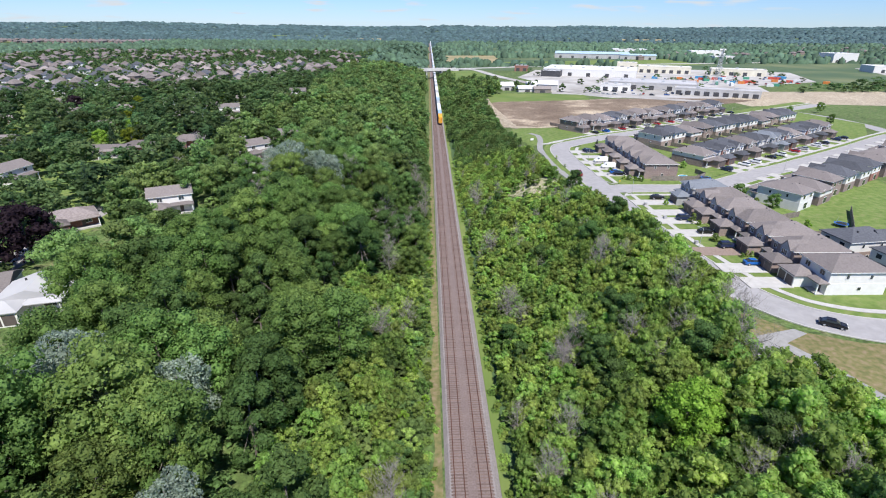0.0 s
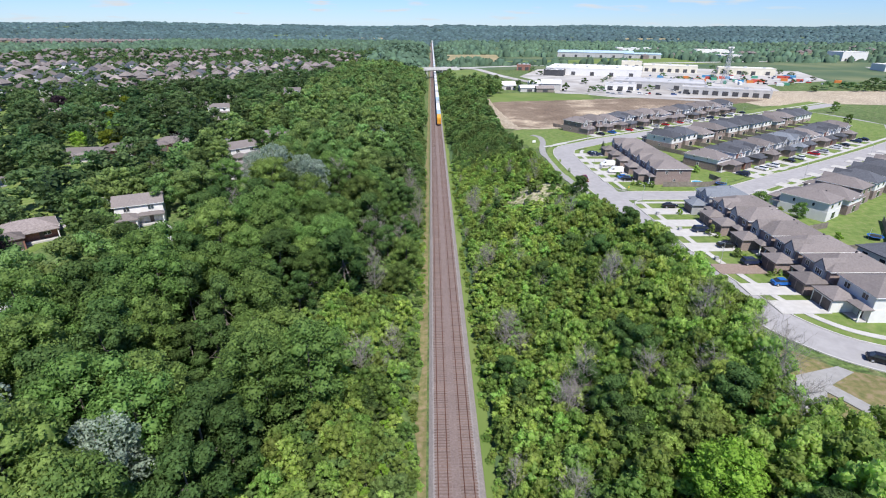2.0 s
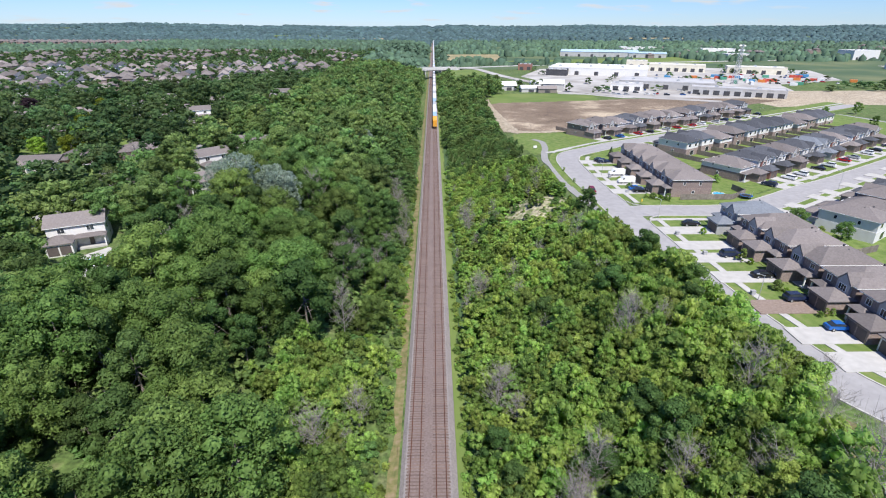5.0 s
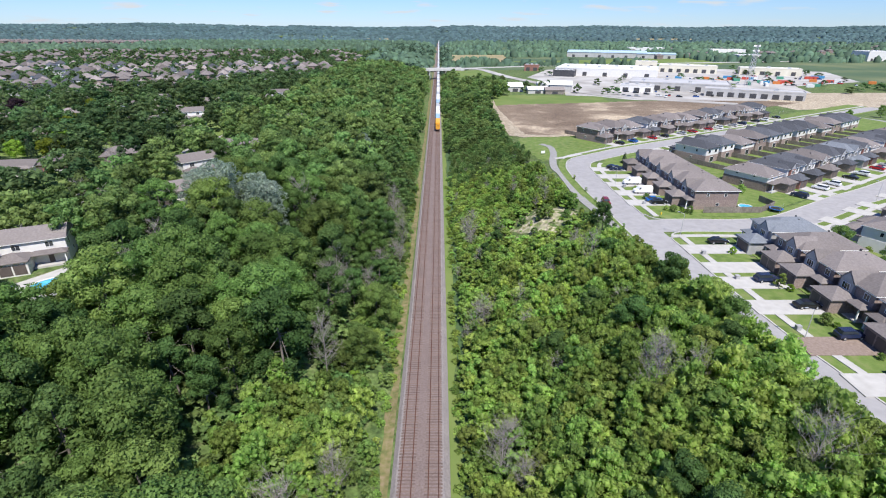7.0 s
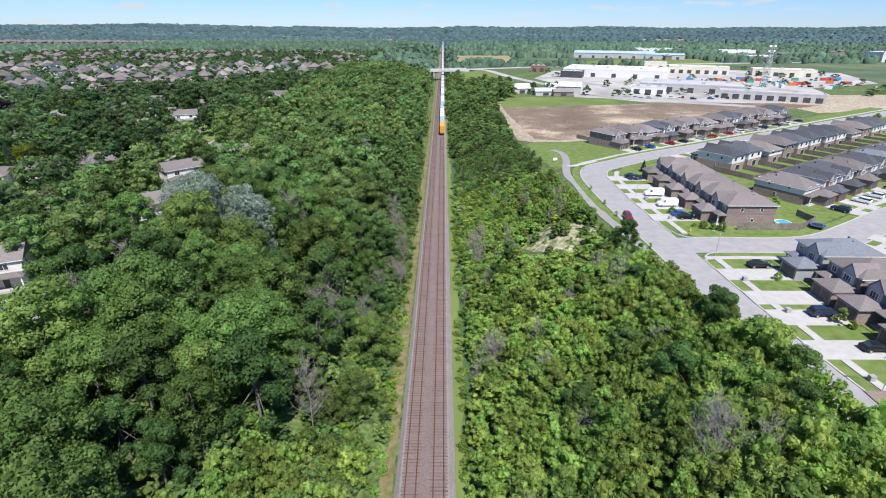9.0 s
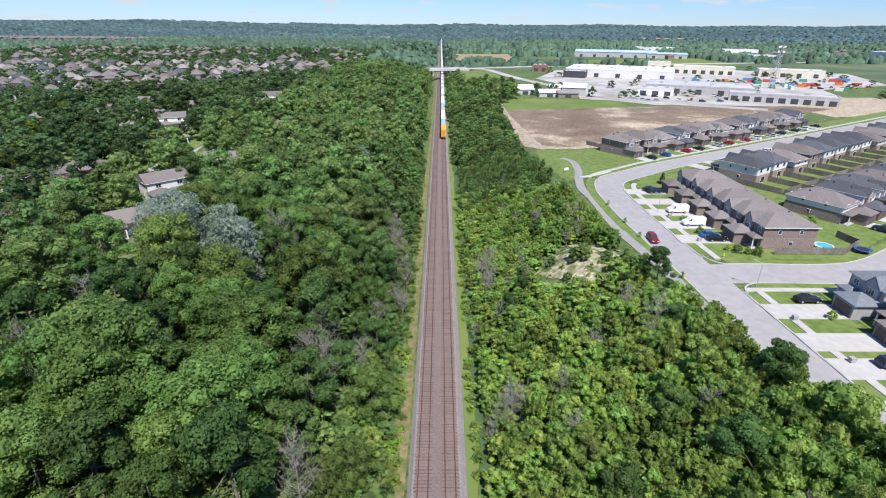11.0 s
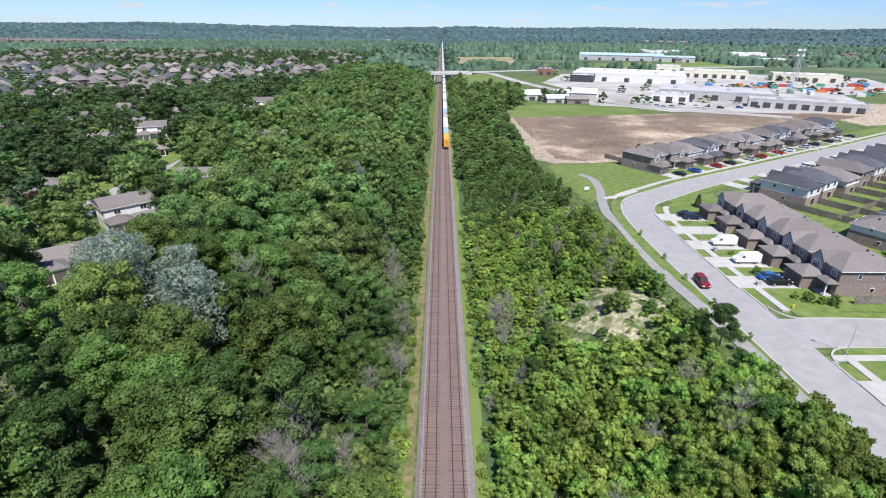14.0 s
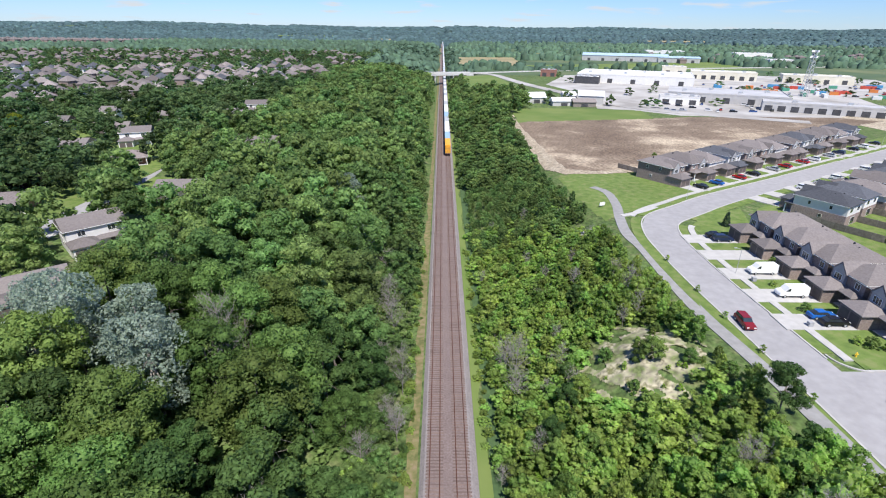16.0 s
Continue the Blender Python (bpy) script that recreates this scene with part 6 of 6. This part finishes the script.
# ---- street furniture ----
def lamp(x, y, hd):
    e = thing("street_lamp", "grey street lamp with a curved arm", "street lamp", x, y, road_z(x, y) + 0.1, hd, "street lamps")
    part("pole", tube(bmesh.new(), (0, 0, -0.3), (0, 0, 5.6), 0.07, 0.05), "galv", e)
    part("arm", tube(bmesh.new(), (0, 0, 5.5), (1.3, 0, 5.9), 0.035, 0.03), "galv", e)
    part("head", boxes((1.15, -0.13, 5.85, 1.7, 0.13, 5.98)), "galv", e)


for x, y, hd in ((66.2, 208, 180), (68.5, 163.8, 150), (69.4, 118, 180), (78, 258, -60), (140, 299, -60), (200, 336, -60), (140, 191, 120), (190, 222, 120)):
    lamp(x, y, hd)
hy = thing("fire_hydrant", "yellow fire hydrant on the corner lawn", "hydrant", 69.6, 178.6, 12.3)
part("barrel", tube(bmesh.new(), (0, 0, 0), (0, 0, 0.7), 0.16, 0.13, 10), "yellow", hy)
part("bonnet", tube(bmesh.new(), (0, 0, 0.7), (0, 0, 0.9), 0.17, 0.05, 10), "yellow", hy)
part("outlet", tube(bmesh.new(), (-0.28, 0, 0.5), (0.28, 0, 0.5), 0.08, 0.08, 8), "yellow", hy)
sg = thing("park_sign", "small white sign panel beside the path", "sign", 50.3, 251, gz(50.3, 251), 20)
part("panel", boxes((-0.9, -0.05, 0.5, 0.9, 0.05, 1.5)), "trim", sg)
for s in (-0.7, 0.7):
    part("post", boxes((s - 0.05, 0.05, -0.3, s + 0.05, 0.14, 1.6)), "fence", sg)
# young street trees and garden shrubs
for x, y in ((54.0, 214), (54.6, 190), (55.2, 179.5), (54.3, 200), (55.4, 168)):
    stand(BUSHES[1], x, y, 0.28)
for x, y, s in ((38, 180, 0.75), (36.5, 181, 0.6), (34, 176, 0.4), (41, 187, 0.4), (32, 184, 0.45), (43, 178, 0.5)):
    stand(BUSHES[2], x, y, s)
for k in range(16):
    stand(BUSHES[3], rng.uniform(29, 45), rng.uniform(171, 191), rng.uniform(0.18, 0.38))
for x, y, s in ((75.5, 152.3, 0.55), (76.2, 136.0, 0.6), (77.4, 134.4, 0.5), (75.8, 122.4, 0.45), (77, 121, 0.4), (78.6, 112.2, 0.3), (80, 112.4, 0.3), (77.4, 112.0, 0.28), (76.5, 212.2, 0.4), (70.8, 202.6, 0.3), (70.6, 192.6, 0.35),
                (74, 181.2, 0.42), (76, 180.2, 0.5), (78, 179.9, 0.45), (72.5, 182.2, 0.35), (98, 148, 0.9), (101, 146, 0.8), (96, 143, 0.6), (108, 132, 0.7), (99, 214, 0.6), (101, 206, 0.55), (103, 199, 0.6), (93, 224, 0.7), (84, 300, 0.9), (80, 292, 0.8)):
    stand(BUSHES[int(rng.uniform(0, 4))], x, y, s)
for x, y, s in ((97.5, 150, 0.55), (105, 144, 0.45), (270, 350, 0.5), (240, 300, 0.4), (235, 330, 0.45)):
    stand(NEAR[0], x, y, s)
# sandy scar in the slope
sx = np.linspace(26, 47, 85)
sy = np.linspace(168, 194, 105)
bm = bmesh.new()
grid = {}
for i, x in enumerate(sx):
    for j, y in enumerate(sy):
        q = ((x - 37.5) / 8.5) ** 2 + ((y - 181) / 10.5) ** 2 + 0.5 * math.sin(x * 0.9 + 1) * math.cos(y * 0.8) + 0.35 * math.sin(x * 1.9 + y * 1.3)
        grid[i, j] = (bm.verts.new((x, y, gz(x, y) + 0.14 + 0.1 * math.sin(x * 2.1 + y) * math.cos(y * 1.7))), q)
for i in range(84):
    for j in range(104):
        c = [grid[i, j], grid[i + 1, j], grid[i + 1, j + 1], grid[i, j + 1]]
        if sum(k[1] for k in c) / 4 < 0.72:
            bm.faces.new([k[0] for k in c])
for v in [v for v in bm.verts if not v.link_faces]:
    bm.verts.remove(v)
tagged(part("sand_bank", bm, "sand"), "bare eroded sandy bank with patches of weeds", "bank", kind="structure")
for k in range(26):
    x, y = rng.uniform(35, 45), rng.uniform(231, 237)
    st = part("boulder", bmesh.new(), "gravel")
    bm = bmesh.new()
    bmesh.ops.create_icosphere(bm, subdivisions=1, radius=rng.uniform(0.3, 0.8))
    for v in bm.verts:
        v.co *= rng.uniform(0.75, 1.2)
    bm.to_mesh(st.data)
    bm.free()
    st.matrix_basis = pose(x, y, gz(x, y) + 0.2)
    tagged(st, "pale boulder lying in rough grass", "boulder", group="boulders beside the path")

# ---- sleepers ----
tie_bm = boxes((-1.3, -0.115, -0.14, 1.3, 0.115, 0.0))
tie_me = bpy.data.meshes.new("sleeper")
tie_bm.to_mesh(tie_me)
tie_bm.free()
tie_me.materials.append(M["tie"])
for k, tr in enumerate(track_things):
    rest = bmesh.new()
    y = 30.0
    while y < 700:
        if 44 <= y < 44 + 145 * 0.62 * 1.0 or 150 <= y < 180:
            o = new("sleeper", tie_me)
            o.parent = tr
            o.matrix_basis = pose(rng.uniform(-0.05, 0.05), y, rng.uniform(0, 0.02), 0, 0, rng.uniform(-1, 1))
        else:
            x = rng.uniform(-0.05, 0.05)
            box(rest, x - 1.3, y - 0.115, -0.14, x + 1.3, y + 0.115, rng.uniform(0, 0.03))
        y += 0.62
    ob = part("sleeper_rest", rest, "tie", tr)
    ob["kind"] = "stuff"

# ---- small garden things ----
def gazebo(x, y):
    e = thing("gazebo", "garden gazebo with a pale canvas canopy", "gazebo", x, y, road_z(x, y) + 0.1, 30)
    for sx_ in (-1.5, 1.5):
        for sy_ in (-1.5, 1.5):
            part("post", boxes((sx_ - 0.05, sy_ - 0.05, 0, sx_ + 0.05, sy_ + 0.05, 2.2)), "darksteel", e)
    part("canopy", hip(bmesh.new(), -1.6, -1.6, 1.6, 1.6, 2.2, 0.9, 0.1), "canvas", e)


gazebo(112.5, 213)
gazebo(150, 243)


def trampoline(x, y):
    e = thing("trampoline", "round backyard trampoline with a blue pad", "trampoline", x, y, road_z(x, y) + 0.1)
    n = 20
    o = [(math.cos(k * math.tau / n), math.sin(k * math.tau / n)) for k in range(n)]
    part("mat", prism(bmesh.new(), [(1.5 * a, 1.5 * b) for a, b in o], 0.78, 0.8), "rubber", e)
    bm = bmesh.new()
    for k in range(n):
        j = (k + 1) % n
        q = [bm.verts.new((r * o[i][0], r * o[i][1], z)) for r, i, z in ((1.5, k, 0.85), (1.5, j, 0.85), (1.85, j, 0.85), (1.85, k, 0.85))]
        bm.faces.new(q)
    bmesh.ops.remove_doubles(bm, verts=bm.verts, dist=0.001)
    bmesh.ops.solidify(bm, geom=bm.faces[:], thickness=0.05)
    part("pad", bm, CARS["blue"].children[0].data.materials[0], e)
    for k in range(4):
        a = o[k * 5]
        part("leg", tube(bmesh.new(), (1.75 * a[0], 1.75 * a[1], -0.1), (1.75 * a[0], 1.75 * a[1], 2.3), 0.03, 0.03), "galv", e)


trampoline(119, 133)
trampoline(103.5, 181.5)
# solar panels on the first roof of the north row
sp = thing("solar_panels", "dark blue solar panels on a shingle roof", "solar panels", 0, 0, 0)
q = np.array((92.5, 261.8)) + NB * (18.0 + 0.4)
sp.matrix_basis = pose(q[0], q[1], road_z(q[0], q[1]) + 0.12 + 5.72, 0, 0, HB)
for r in range(2):
    for k in range(3):
        ob = part("panel", boxes((-1.7 + k * 1.15, 0, 0, -0.65 + k * 1.15, 1.4, 0.05)), "solar", sp)
        ob.matrix_basis = pose(0, 0.5 + r * 1.35, 0.35 + r * 0.62, 26, 0, 0)
for x, y, hd in ((69.6, 139.6, 0), (69.8, 120.5, 0), (68.6, 152, 0), (68.2, 187.5, 0), (68.0, 204.5, 0)):
    e = thing("utility_box", "small pale green utility box on a lawn", "utility box", x, y, road_z(x, y) + 0.15, hd)
    part("body", boxes((-0.4, -0.35, 0, 0.4, 0.35, 0.8)), "greysiding", e)
    part("lid", boxes((-0.44, -0.39, 0.8, 0.44, 0.39, 0.88)), "greysiding", e)
